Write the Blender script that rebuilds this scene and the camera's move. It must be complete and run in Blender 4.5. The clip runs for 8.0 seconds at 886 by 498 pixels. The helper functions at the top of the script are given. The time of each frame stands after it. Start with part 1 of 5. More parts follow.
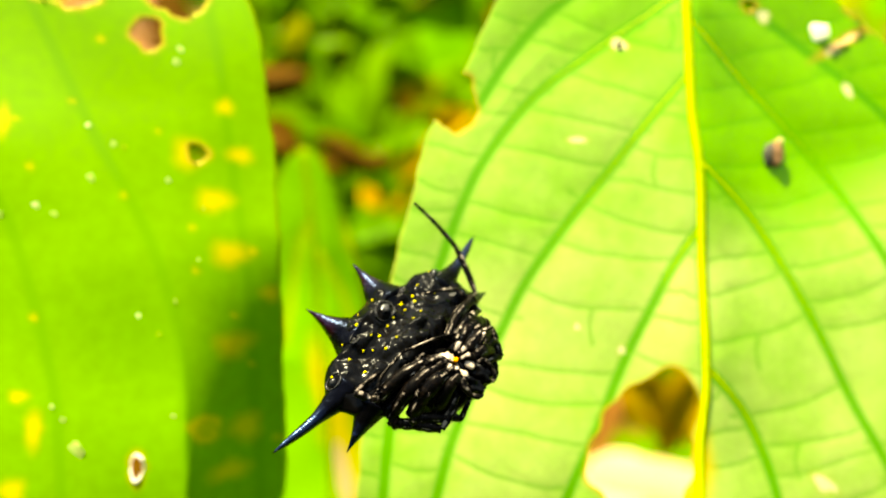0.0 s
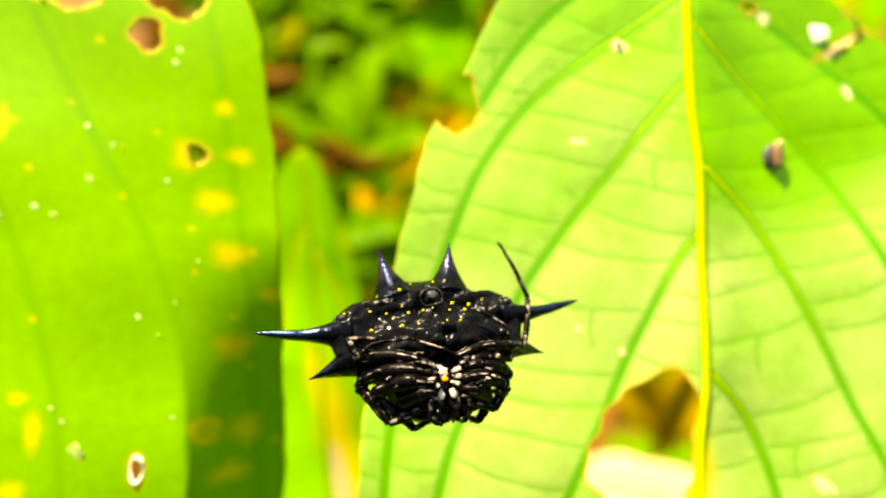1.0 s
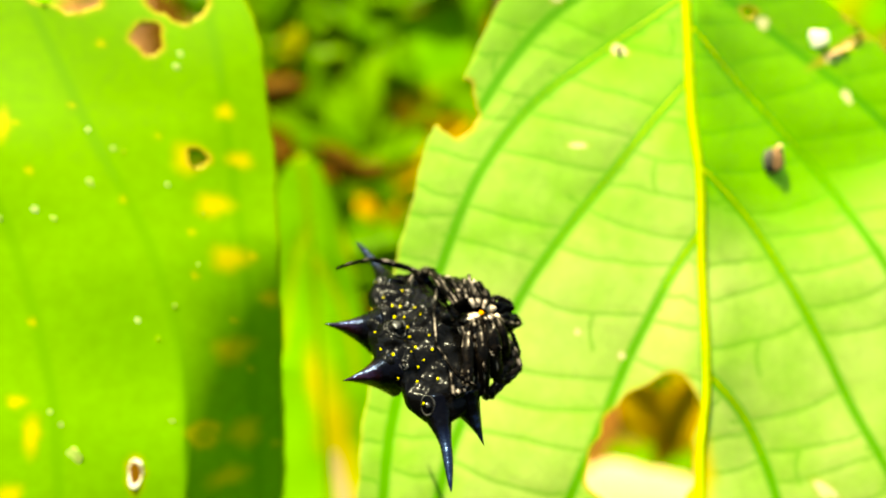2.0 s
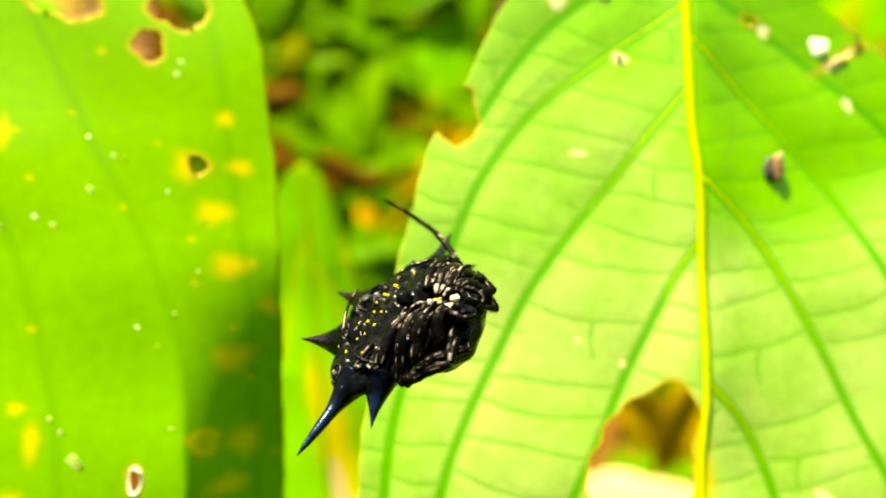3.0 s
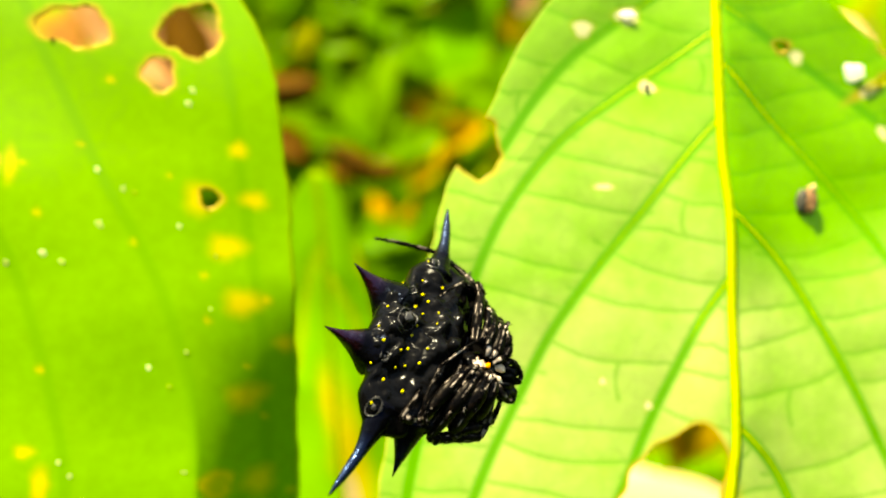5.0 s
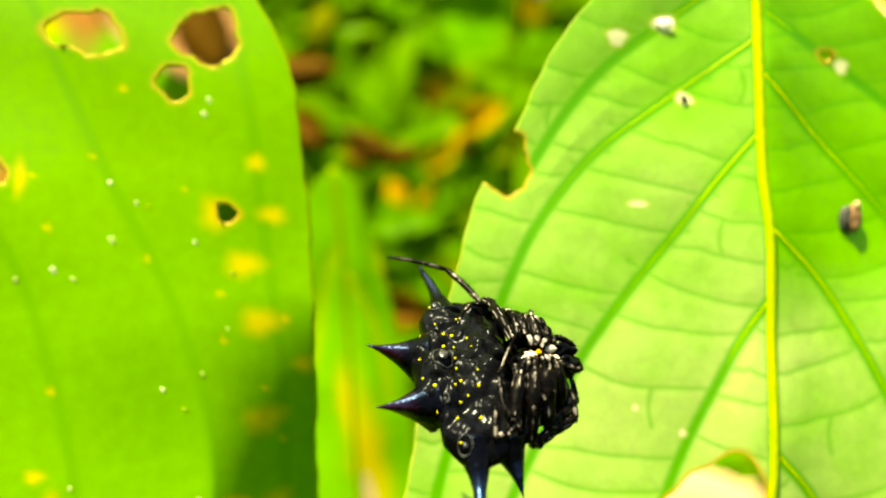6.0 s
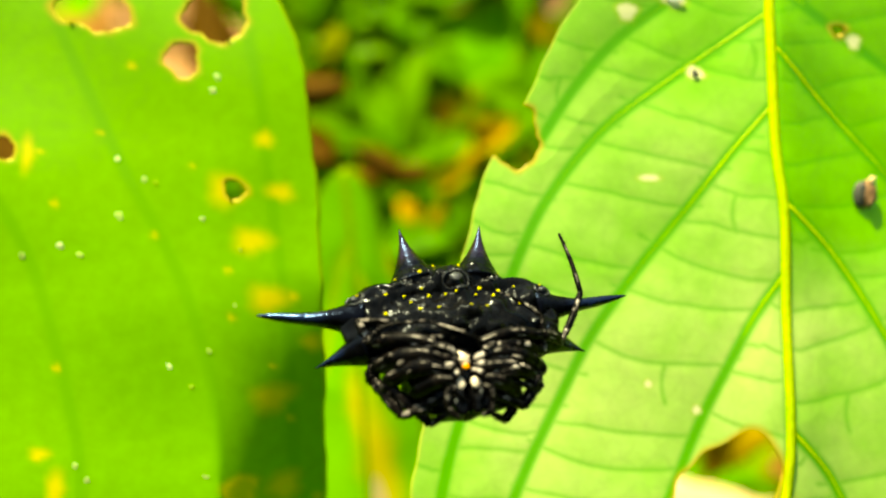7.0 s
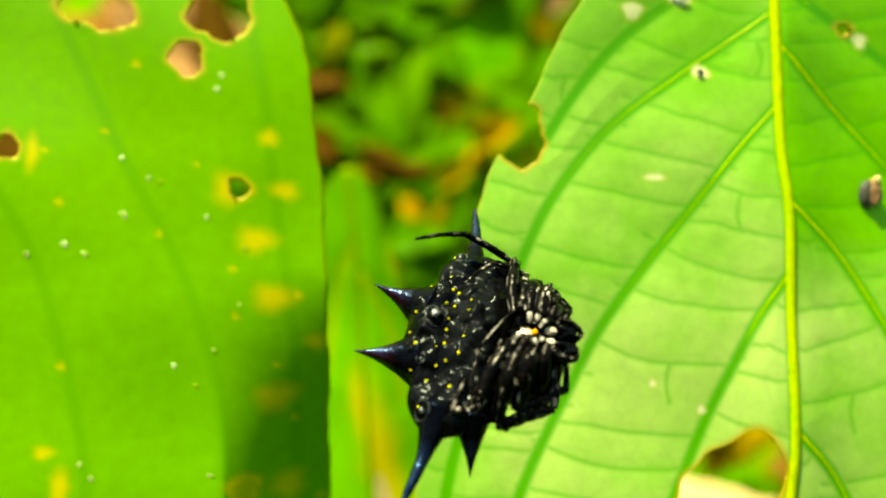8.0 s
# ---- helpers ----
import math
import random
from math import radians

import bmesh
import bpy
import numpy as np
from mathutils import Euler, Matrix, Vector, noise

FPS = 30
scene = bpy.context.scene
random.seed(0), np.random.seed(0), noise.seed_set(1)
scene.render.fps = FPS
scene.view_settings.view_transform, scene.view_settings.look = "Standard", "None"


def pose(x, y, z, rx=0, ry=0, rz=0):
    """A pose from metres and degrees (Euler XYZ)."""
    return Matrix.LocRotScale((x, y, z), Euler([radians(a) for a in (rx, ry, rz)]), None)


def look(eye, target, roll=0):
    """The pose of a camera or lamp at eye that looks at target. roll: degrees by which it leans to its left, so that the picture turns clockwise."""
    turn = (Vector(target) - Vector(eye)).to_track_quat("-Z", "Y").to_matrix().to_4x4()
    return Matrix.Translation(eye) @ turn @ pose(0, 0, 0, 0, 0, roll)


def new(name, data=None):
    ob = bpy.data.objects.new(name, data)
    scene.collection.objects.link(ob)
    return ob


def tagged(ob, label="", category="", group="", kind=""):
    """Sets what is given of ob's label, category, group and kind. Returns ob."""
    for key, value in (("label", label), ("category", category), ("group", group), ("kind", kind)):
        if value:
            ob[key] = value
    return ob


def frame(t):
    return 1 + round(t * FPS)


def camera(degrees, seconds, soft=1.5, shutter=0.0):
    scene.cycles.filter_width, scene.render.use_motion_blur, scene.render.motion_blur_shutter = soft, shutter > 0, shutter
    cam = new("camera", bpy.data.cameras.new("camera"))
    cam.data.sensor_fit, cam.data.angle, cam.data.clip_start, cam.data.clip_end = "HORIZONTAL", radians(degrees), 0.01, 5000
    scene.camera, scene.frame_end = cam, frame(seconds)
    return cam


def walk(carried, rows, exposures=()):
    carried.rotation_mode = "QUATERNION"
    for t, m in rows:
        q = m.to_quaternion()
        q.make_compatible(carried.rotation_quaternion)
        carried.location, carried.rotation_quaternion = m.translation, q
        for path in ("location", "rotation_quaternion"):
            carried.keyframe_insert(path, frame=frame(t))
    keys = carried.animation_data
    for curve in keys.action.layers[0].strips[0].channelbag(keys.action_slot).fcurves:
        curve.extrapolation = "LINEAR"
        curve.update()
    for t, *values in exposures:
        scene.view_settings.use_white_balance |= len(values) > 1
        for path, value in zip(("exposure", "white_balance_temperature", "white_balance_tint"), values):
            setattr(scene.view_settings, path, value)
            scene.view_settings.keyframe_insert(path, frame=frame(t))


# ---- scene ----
MM = 0.001
HOME = pose(0, 0, 0.5, 60, 0, 0)            # where the camera starts; the leaves hang square before it

# ---- camera ----
cam = camera(45, 8.0, soft=2.0)
cam.data.dof.use_dof = True                 # close-up lens: the bank behind is out of focus
cam.data.dof.focus_distance = 0.0652
cam.data.dof.aperture_fstop = 25
walk(cam, [
    (0.00, pose(-0.00000, 0.00000, 0.50000, 60.00, 0.00, -0.00)),
    (0.20, pose(-0.00034, -0.00009, 0.49980, 60.14, -0.12, -0.18)),
    (0.40, pose(-0.00065, -0.00017, 0.49962, 60.27, -0.23, -0.33)),
    (0.50, pose(-0.00074, -0.00018, 0.49959, 60.30, -0.26, -0.38)),
    (0.70, pose(-0.00074, -0.00011, 0.49967, 60.25, -0.27, -0.38)),
    (1.00, pose(-0.00057, 0.00004, 0.49988, 60.13, -0.21, -0.30)),
    (1.20, pose(-0.00051, 0.00005, 0.49990, 60.16, -0.20, -0.27)),
    (1.40, pose(-0.00047, 0.00003, 0.49986, 60.22, -0.19, -0.24)),
    (1.50, pose(-0.00045, 0.00002, 0.49985, 60.25, -0.19, -0.23)),
    (1.70, pose(-0.00042, -0.00002, 0.49977, 60.35, -0.19, -0.21)),
    (2.20, pose(-0.00040, -0.00020, 0.49937, 60.77, -0.22, -0.17)),
    (2.80, pose(-0.00042, -0.00025, 0.49922, 61.11, -0.27, -0.15)),
    (3.00, pose(-0.00042, -0.00015, 0.49943, 61.06, -0.27, -0.15)),
    (3.20, pose(-0.00042, 0.00002, 0.49979, 60.93, -0.27, -0.16)),
    (3.40, pose(-0.00042, 0.00023, 0.50025, 60.75, -0.26, -0.18)),
    (3.50, pose(-0.00041, 0.00035, 0.50051, 60.64, -0.27, -0.18)),
    (3.60, pose(-0.00039, 0.00047, 0.50084, 60.49, -0.28, -0.18)),
    (3.80, pose(-0.00032, 0.00074, 0.50162, 60.11, -0.31, -0.16)),
    (4.00, pose(-0.00030, 0.00107, 0.50218, 59.86, -0.33, -0.12)),
    (4.20, pose(-0.00039, 0.00143, 0.50221, 59.91, -0.34, -0.07)),
    (4.50, pose(-0.00060, 0.00218, 0.50193, 60.13, -0.31, 0.05)),
    (4.60, pose(-0.00067, 0.00255, 0.50189, 60.16, -0.28, 0.12)),
    (4.70, pose(-0.00075, 0.00296, 0.50185, 60.16, -0.24, 0.20)),
    (5.20, pose(-0.00137, 0.00599, 0.50224, 59.54, 0.10, 0.62)),
    (5.50, pose(-0.00177, 0.00791, 0.50266, 58.97, 0.28, 0.87)),
    (5.80, pose(-0.00201, 0.00906, 0.50295, 58.64, 0.23, 1.11)),
    (6.00, pose(-0.00205, 0.00928, 0.50302, 58.60, 0.05, 1.26)),
    (6.20, pose(-0.00194, 0.00918, 0.50232, 58.94, 0.11, 1.46)),
    (6.40, pose(-0.00176, 0.00887, 0.50118, 59.48, 0.31, 1.68)),
    (6.50, pose(-0.00172, 0.00872, 0.50071, 59.69, 0.38, 1.75)),
    (6.60, pose(-0.00170, 0.00856, 0.50031, 59.85, 0.42, 1.78)),
    (6.80, pose(-0.00174, 0.00817, 0.49956, 60.11, 0.48, 1.78)),
    (7.00, pose(-0.00183, 0.00791, 0.49909, 60.23, 0.50, 1.75)),
    (7.30, pose(-0.00212, 0.00806, 0.49931, 59.97, 0.40, 1.69)),
    (7.50, pose(-0.00226, 0.00820, 0.49952, 59.81, 0.34, 1.68)),
    (7.60, pose(-0.00225, 0.00819, 0.49949, 59.83, 0.35, 1.70)),
    (8.00, pose(-0.00202, 0.00801, 0.49912, 60.13, 0.47, 1.89)),
], exposures=[(0.0, 2.68, 12500.0, 0.0), (1.0, 2.77, 12500.0, 8.0), (1.5, 2.64, 12500.0, -1.0), (3.0, 2.64, 12500.0, -4.0), (4.0, 2.64, 12500.0, 0.0), (4.5, 2.66, 12500.0, 4.0), (6.0, 2.52, 12000.0, -8.0), (6.5, 2.40, 12000.0, -16.0), (7.0, 2.42, 12000.0, -13.0), (7.5, 2.34, 12000.0, -18.0), (8.0, 2.2, 11500.0, -21.0)])

# ---- light ----
TO_SUN = (HOME.to_3x3() @ Vector((-0.28, 0.925, 0.238))).normalized()
world = bpy.data.worlds.new("sky")
scene.world = world
world.use_nodes = True
sky = world.node_tree.nodes.new("ShaderNodeTexSky")
sky.sky_type, sky.sun_disc = "NISHITA", False
sky.sun_elevation = math.asin(TO_SUN.z)
sky.sun_rotation = math.atan2(TO_SUN.x, TO_SUN.y)
background = world.node_tree.nodes["Background"]
world.node_tree.links.new(sky.outputs["Color"], background.inputs["Color"])
background.inputs["Strength"].default_value = 0.14
sun_data = bpy.data.lights.new("sun", "SUN")
sun_data.energy, sun_data.angle, sun_data.color = 4.5, radians(0.55), (1.0, 0.95, 0.86)
sun = new("sun", sun_data)
sun.matrix_world = look(TO_SUN * 3, (0, 0, 0))


# ---- materials ----
class Nodes:
    """A small wrapper to write node trees in few lines."""

    def __init__(self, name):
        self.mat = bpy.data.materials.new(name)
        self.mat.use_nodes = True
        self.tree = self.mat.node_tree
        self.bsdf = self.tree.nodes["Principled BSDF"]
        self.out = self.tree.nodes["Material Output"]

    def add(self, kind, **inputs):
        n = self.tree.nodes.new(kind)
        for k, v in inputs.items():
            self.put(n.inputs[k.replace("_", " ")], v)
        return n

    def put(self, socket, v):
        if isinstance(v, bpy.types.NodeSocket):
            self.tree.links.new(v, socket)
        elif isinstance(v, tuple) and len(v) == 3 and socket.type == "RGBA":
            socket.default_value = (*v, 1)
        else:
            socket.default_value = v

    def noise(self, scale, detail=4, rough=0.55, coords="Object"):
        tc = self.tree.nodes.new("ShaderNodeTexCoord")
        n = self.add("ShaderNodeTexNoise", Scale=scale, Detail=detail, Roughness=rough)
        self.tree.links.new(tc.outputs[coords], n.inputs["Vector"])
        return n.outputs["Fac"]

    def ramp(self, fac, *stops):
        n = self.tree.nodes.new("ShaderNodeValToRGB")
        self.put(n.inputs["Fac"], fac)
        els = n.color_ramp.elements
        while len(els) < len(stops):
            els.new(0.5)
        for e, (p, c) in zip(els, stops):
            e.position, e.color = p, (*c, 1) if isinstance(c, tuple) else (c, c, c, 1)
        return n.outputs["Color"]

    def mix(self, fac, a, b, blend="MIX"):
        n = self.tree.nodes.new("ShaderNodeMixRGB")
        n.blend_type = blend
        self.put(n.inputs["Fac"], fac)
        self.put(n.inputs["Color1"], a)
        self.put(n.inputs["Color2"], b)
        return n.outputs["Color"]

    def attr(self, name):
        n = self.tree.nodes.new("ShaderNodeAttribute")
        n.attribute_name = name
        return n.outputs["Fac"]

    def bump(self, height, strength, distance):
        n = self.add("ShaderNodeBump", Strength=strength, Distance=distance, Height=height)
        return n.outputs["Normal"]

    def set(self, **inputs):
        for k, v in inputs.items():
            self.put(self.bsdf.inputs[k.replace("_", " ")], v)
        return self

    def see_through(self, fac, color, normal=None):
        """Lets light through the blade, as leaf tissue does."""
        t = self.add("ShaderNodeBsdfTranslucent", Color=color)
        if normal:
            self.put(t.inputs["Normal"], normal)
        m = self.tree.nodes.new("ShaderNodeMixShader")
        self.put(m.inputs[0], fac)
        self.tree.links.new(self.bsdf.outputs[0], m.inputs[1])
        self.tree.links.new(t.outputs[0], m.inputs[2])
        self.tree.links.new(m.outputs[0], self.out.inputs["Surface"])
        return self


def blade_material(name, low, high, vein, sheen, spec, dead=(0.42, 0.33, 0.16), sheen_max=0.0, through_tint=(1.0, 1.0, 1.0), cells_dark=0.012, passing=0.42):
    n = Nodes(name)
    tissue = n.mix(n.noise(60, 3), low, high)
    # sheen of the reflected sky, painted as paler tissue in uneven patches
    sheen_mask = n.mix(1.0, n.ramp(n.noise(75, 4, 0.6), (0.30, 0.15), (0.66, sheen_max)), n.attr("sheen_mask"), "MULTIPLY")
    tissue = n.mix(sheen_mask, tissue, (0.39, 0.52, 0.14))
    fine = n.ramp(n.noise(900, 4, 0.6), (0.3, 0.92), (0.7, 1.06))
    c = n.mix(1.0, tissue, fine, "MULTIPLY")
    mesh = n.add("ShaderNodeTexVoronoi", Scale=520.0)
    mesh.feature = "DISTANCE_TO_EDGE"
    place = n.tree.nodes.new("ShaderNodeTexCoord")
    bent = n.mix(0.0012, place.outputs["Object"], n.add("ShaderNodeTexNoise", Scale=380.0, Vector=place.outputs["Object"]).outputs["Color"], "ADD")
    n.put(mesh.inputs["Vector"], bent)
    c = n.mix(1.0, c, n.ramp(mesh.outputs["Distance"], (0.0, 1.0 - cells_dark), (0.12, 1.0)), "MULTIPLY")
    c = n.mix(n.attr("net"), c, vein)
    c = n.mix(n.attr("spot"), c, (0.50, 0.40, 0.012))
    c = n.mix(n.attr("rim"), c, (0.42, 0.30, 0.02))
    c = n.mix(n.attr("dry_glare"), c, dead)
    cells = n.add("ShaderNodeTexVoronoi", Scale=1500.0)
    tc = n.tree.nodes.new("ShaderNodeTexCoord")
    n.tree.links.new(tc.outputs["Object"], cells.inputs["Vector"])
    normal = n.bump(n.mix(0.5, cells.outputs["Distance"], n.noise(2500, 3)), 0.2, 0.00010)
    rough = n.ramp(n.noise(220, 3), (0.3, sheen), (0.75, sheen + 0.17))
    n.set(Base_Color=c, Roughness=rough, Normal=normal)
    n.bsdf.inputs["Specular IOR Level"].default_value = spec
    n.see_through(passing, n.mix(1.0, c, through_tint, "MULTIPLY"), normal)
    return n.mat


def plain(name, a, b, scale, rough=0.5, bump=0.3, size=0.0003, spec=0.5):
    n = Nodes(name)
    c = n.mix(n.ramp(n.noise(scale, 5, 0.65), (0.35, 0.0), (0.68, 1.0)), a, b)
    fine = n.ramp(n.noise(scale * 7, 4), (0.3, 0.75), (0.7, 1.15))
    r = n.ramp(n.noise(scale * 2.2, 3), (0.3, max(rough - 0.1, 0.05)), (0.7, rough + 0.12))
    n.set(Base_Color=n.mix(1.0, c, fine, "MULTIPLY"), Roughness=r, Normal=n.bump(n.noise(scale * 4, 6, 0.7), bump, size))
    n.bsdf.inputs["Specular IOR Level"].default_value = spec
    return n


def soft_leaf(name, a, b, scale, rough=0.45):
    n = Nodes(name)
    info = n.tree.nodes.new("ShaderNodeObjectInfo")
    c = n.mix(info.outputs["Random"], a, b)
    c = n.mix(1.0, c, n.ramp(n.noise(scale, 4), (0.3, 0.82), (0.7, 1.14)), "MULTIPLY")
    n.set(Base_Color=c, Roughness=rough, Normal=n.bump(n.noise(scale * 3, 4), 0.3, 0.001))
    n.bsdf.inputs["Specular IOR Level"].default_value = 0.03
    n.see_through(0.5, c)
    return n.mat


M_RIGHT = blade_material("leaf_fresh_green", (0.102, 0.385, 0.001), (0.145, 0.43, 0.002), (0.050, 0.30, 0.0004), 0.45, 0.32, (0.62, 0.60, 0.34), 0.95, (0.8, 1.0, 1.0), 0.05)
M_LEFT = blade_material("leaf_yellow_green", (0.09, 0.29, 0.0004), (0.13, 0.33, 0.0006), (0.086, 0.275, 0.0004), 0.5, 0.18, through_tint=(0.2, 0.95, 1.0), passing=0.4)
M_MIDRIB = plain("midrib_yellow", (0.29, 0.44, 0.006), (0.40, 0.48, 0.010), 300, 0.5, spec=0.2).see_through(0.3, (0.42, 0.52, 0.008)).mat


def vein_material(name, root, far, reach):
    """Yellow where the vein leaves the midrib, green towards the margin."""
    n = Nodes(name)
    c = n.mix(n.ramp(n.attr("along"), (0.0, 0.0), (reach, 1.0)), root, far)
    c = n.mix(1.0, c, n.ramp(n.noise(700, 4), (0.3, 0.8), (0.7, 1.15)), "MULTIPLY")
    n.set(Base_Color=c, Roughness=0.5, Normal=n.bump(n.noise(1500, 4), 0.3, 0.0001))
    n.bsdf.inputs["Specular IOR Level"].default_value = 0.2
    n.see_through(0.3, c)
    return n.mat


M_VEIN = vein_material("vein_green", (0.32, 0.45, 0.006), (0.06, 0.28, 0.0006), 0.6)
M_VEIN_YELLOW = vein_material("vein_yellow_green", (0.42, 0.48, 0.004), (0.14, 0.40, 0.001), 0.7)
M_VEIN_FLAT = vein_material("vein_pale_green", (0.20, 0.34, 0.001), (0.05, 0.20, 0.0006), 0.5)
M_STEM = plain("stem_green_brown", (0.10, 0.16, 0.03), (0.16, 0.13, 0.06), 120, 0.6).mat
M_FLECK = soft_leaf("pale_fleck", (0.24, 0.42, 0.02), (0.60, 0.70, 0.36), 900, 0.6)
M_PAPER = plain("white_papery_tissue", (0.74, 0.74, 0.62), (0.85, 0.85, 0.78), 900, 0.6).see_through(0.4, (0.8, 0.8, 0.7)).mat
M_DRIED = plain("dried_tissue", (0.34, 0.22, 0.07), (0.46, 0.34, 0.15), 700, 0.7).mat
M_SCALE = plain("brown_husk", (0.11, 0.050, 0.010), (0.22, 0.105, 0.035), 900, 0.6, 0.5).mat
M_SCALE_DARK = plain("dark_husk", (0.008, 0.012, 0.004), (0.02, 0.02, 0.01), 900, 0.6).mat


def soil_material():
    """Moss in all greens over brown earth, with yellowed and bare patches."""
    n = Nodes("mossy_soil")
    earth = n.mix(n.noise(90, 5), (0.07, 0.030, 0.006), (0.20, 0.085, 0.012))
    moss = n.mix(n.ramp(n.noise(48, 3, 0.5), (0.32, 0.0), (0.66, 1.0)), (0.030, 0.135, 0.0008), (0.07, 0.235, 0.001))
    gold = n.mix(n.noise(70, 3), (0.15, 0.19, 0.002), (0.28, 0.17, 0.002))
    c = n.mix(n.ramp(n.noise(31, 3, 0.5), (0.54, 0.0), (0.68, 1.0)), moss, gold)
    c = n.mix(n.ramp(n.noise(26, 4, 0.5), (0.36, 1.0), (0.46, 0.0)), c, earth)
    c = n.mix(1.0, c, n.ramp(n.noise(420, 4, 0.6), (0.3, 0.8), (0.7, 1.15)), "MULTIPLY")
    n.set(Base_Color=c, Roughness=0.9, Normal=n.bump(n.noise(110, 5, 0.6), 0.5, 0.005))
    n.bsdf.inputs["Specular IOR Level"].default_value = 0.1
    return n.mat


M_SOIL = soil_material()
M_HERB = soft_leaf("herb_green", (0.044, 0.172, 0.0005), (0.082, 0.215, 0.0008), 40)
M_DARK_SCREEN = plain("dark_screen", (0.012, 0.03, 0.006), (0.04, 0.08, 0.015), 14, 0.7, 0.8, 0.02).mat
M_HERB_YELLOW = soft_leaf("herb_yellow", (0.11, 0.18, 0.001), (0.26, 0.17, 0.001), 40)
M_LITTER = soft_leaf("litter_brown", (0.085, 0.040, 0.003), (0.17, 0.078, 0.005), 60, 0.65)
M_LITTER_YELLOW = soft_leaf("litter_yellow", (0.26, 0.20, 0.002), (0.38, 0.22, 0.002), 60, 0.6)
M_LITTER_PALE = soft_leaf("litter_pale", (0.68, 0.46, 0.24), (0.78, 0.60, 0.38), 60, 0.6)
M_LITTER_TAN = soft_leaf("litter_tan", (0.30, 0.15, 0.055), (0.42, 0.24, 0.11), 60, 0.6)
M_BACK_LEAF = blade_material("leaf_behind", (0.085, 0.34, 0.001), (0.16, 0.41, 0.002), (0.30, 0.40, 0.005), 0.55, 0.15)



def gloss(name, a, b, scale, rough, bump, tint, spec, shaft=False):
    """Hard polished shell with shallow dents and fine wrinkles."""
    n = Nodes(name)
    c = n.mix(n.ramp(n.noise(scale * 0.6, 3), (0.35, 0.0), (0.68, 1.0)), a, b)
    r = n.ramp(n.noise(scale * 1.4, 2), (0.3, rough), (0.7, rough + 0.14))
    height = n.mix(0.22, n.noise(scale, 2.0, 0.5), n.noise(scale * 3.4, 2.5, 0.6))
    if shaft:                                        # the foot is as black and dull as the shell, the shaft polished
        c = n.mix(n.ramp(n.attr("along"), (0.3, 0.0), (0.5, 1.0)), (0.0008, 0.0008, 0.0009), c)
    n.set(Base_Color=c, Roughness=r, Normal=n.bump(height, bump, 0.0006), Specular_Tint=tint)
    if shaft:
        n.set(Specular_IOR_Level=n.ramp(n.attr("along"), (0.3, 0.05), (0.55, spec)))
    else:
        n.bsdf.inputs["Specular IOR Level"].default_value = spec
    return n.mat


# bluish tints whiten the shell's warm glints and put sky blue into the spines
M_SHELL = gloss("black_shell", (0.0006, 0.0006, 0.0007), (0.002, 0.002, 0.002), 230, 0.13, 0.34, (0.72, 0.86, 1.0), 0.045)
M_SPINE = gloss("blue_black_spine", (0.0004, 0.0004, 0.0006), (0.0008, 0.0009, 0.0016), 700, 0.17, 0.35, (0.14, 0.38, 1.0), 0.5, True)
M_SPINE_RED = gloss("red_black_spine", (0.003, 0.0006, 0.0008), (0.011, 0.0012, 0.0012), 1000, 0.17, 0.4, (0.16, 0.40, 1.0), 0.35, True)
M_SIGIL = gloss("grey_black_disc", (0.006, 0.006, 0.006), (0.02, 0.02, 0.02), 1100, 0.2, 0.4, (0.7, 0.85, 1.0), 0.25)
M_SPOT = plain("yellow_spot", (0.28, 0.27, 0.005), (0.42, 0.39, 0.008), 1500, 0.5, 0.2, spec=0.1).mat
M_ORANGE = plain("orange_spot", (0.42, 0.15, 0.002), (0.5, 0.19, 0.003), 1500, 0.5, 0.2, spec=0.1).mat
# tan cream, lightened to stand in for the breast's glossy highlight
M_CREAM = plain("cream_mark", (0.30, 0.24, 0.18), (0.62, 0.54, 0.44), 1500, 0.5, 0.3, spec=0.15).mat


def leg_material():
    """Black, with broken pale dashes along the outer ridge: tan markings and painted gloss."""
    n = Nodes("banded_leg")
    bands = n.ramp(n.attr("band"), (0.42, 0.0), (0.62, 1.0))
    ridge = n.ramp(n.attr("ridge"), (0.74, 0.0), (0.98, 1.0))
    speck = n.ramp(n.noise(1500, 4, 0.7), (0.47, 0.0), (0.62, 1.0))
    f = n.mix(1.0, n.mix(1.0, bands, ridge, "MULTIPLY"), speck, "MULTIPLY")
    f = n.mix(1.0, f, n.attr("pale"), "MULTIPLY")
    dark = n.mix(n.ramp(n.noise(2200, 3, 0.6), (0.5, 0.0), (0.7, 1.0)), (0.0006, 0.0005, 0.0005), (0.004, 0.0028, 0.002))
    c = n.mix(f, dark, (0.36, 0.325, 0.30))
    n.set(Base_Color=c, Roughness=n.ramp(n.noise(1500, 3), (0.3, 0.22), (0.7, 0.42)), Normal=n.bump(n.noise(1200, 2, 0.5), 0.4, 0.0002))
    n.bsdf.inputs["Specular IOR Level"].default_value = 0.03
    return n.mat


M_LEG = leg_material()


# ---- building helpers ----
def thing(name, m, label, category, group="", kind=""):
    ob = new(name)
    ob.empty_display_size = 0.005
    ob.matrix_world = m
    return tagged(ob, label, category, group, kind)


def part(name, mesh, material, parent, label=""):
    ob = new(name, mesh)
    if material and not mesh.materials:
        mesh.materials.append(material)
    ob.parent = parent
    return tagged(ob, label) if label else ob


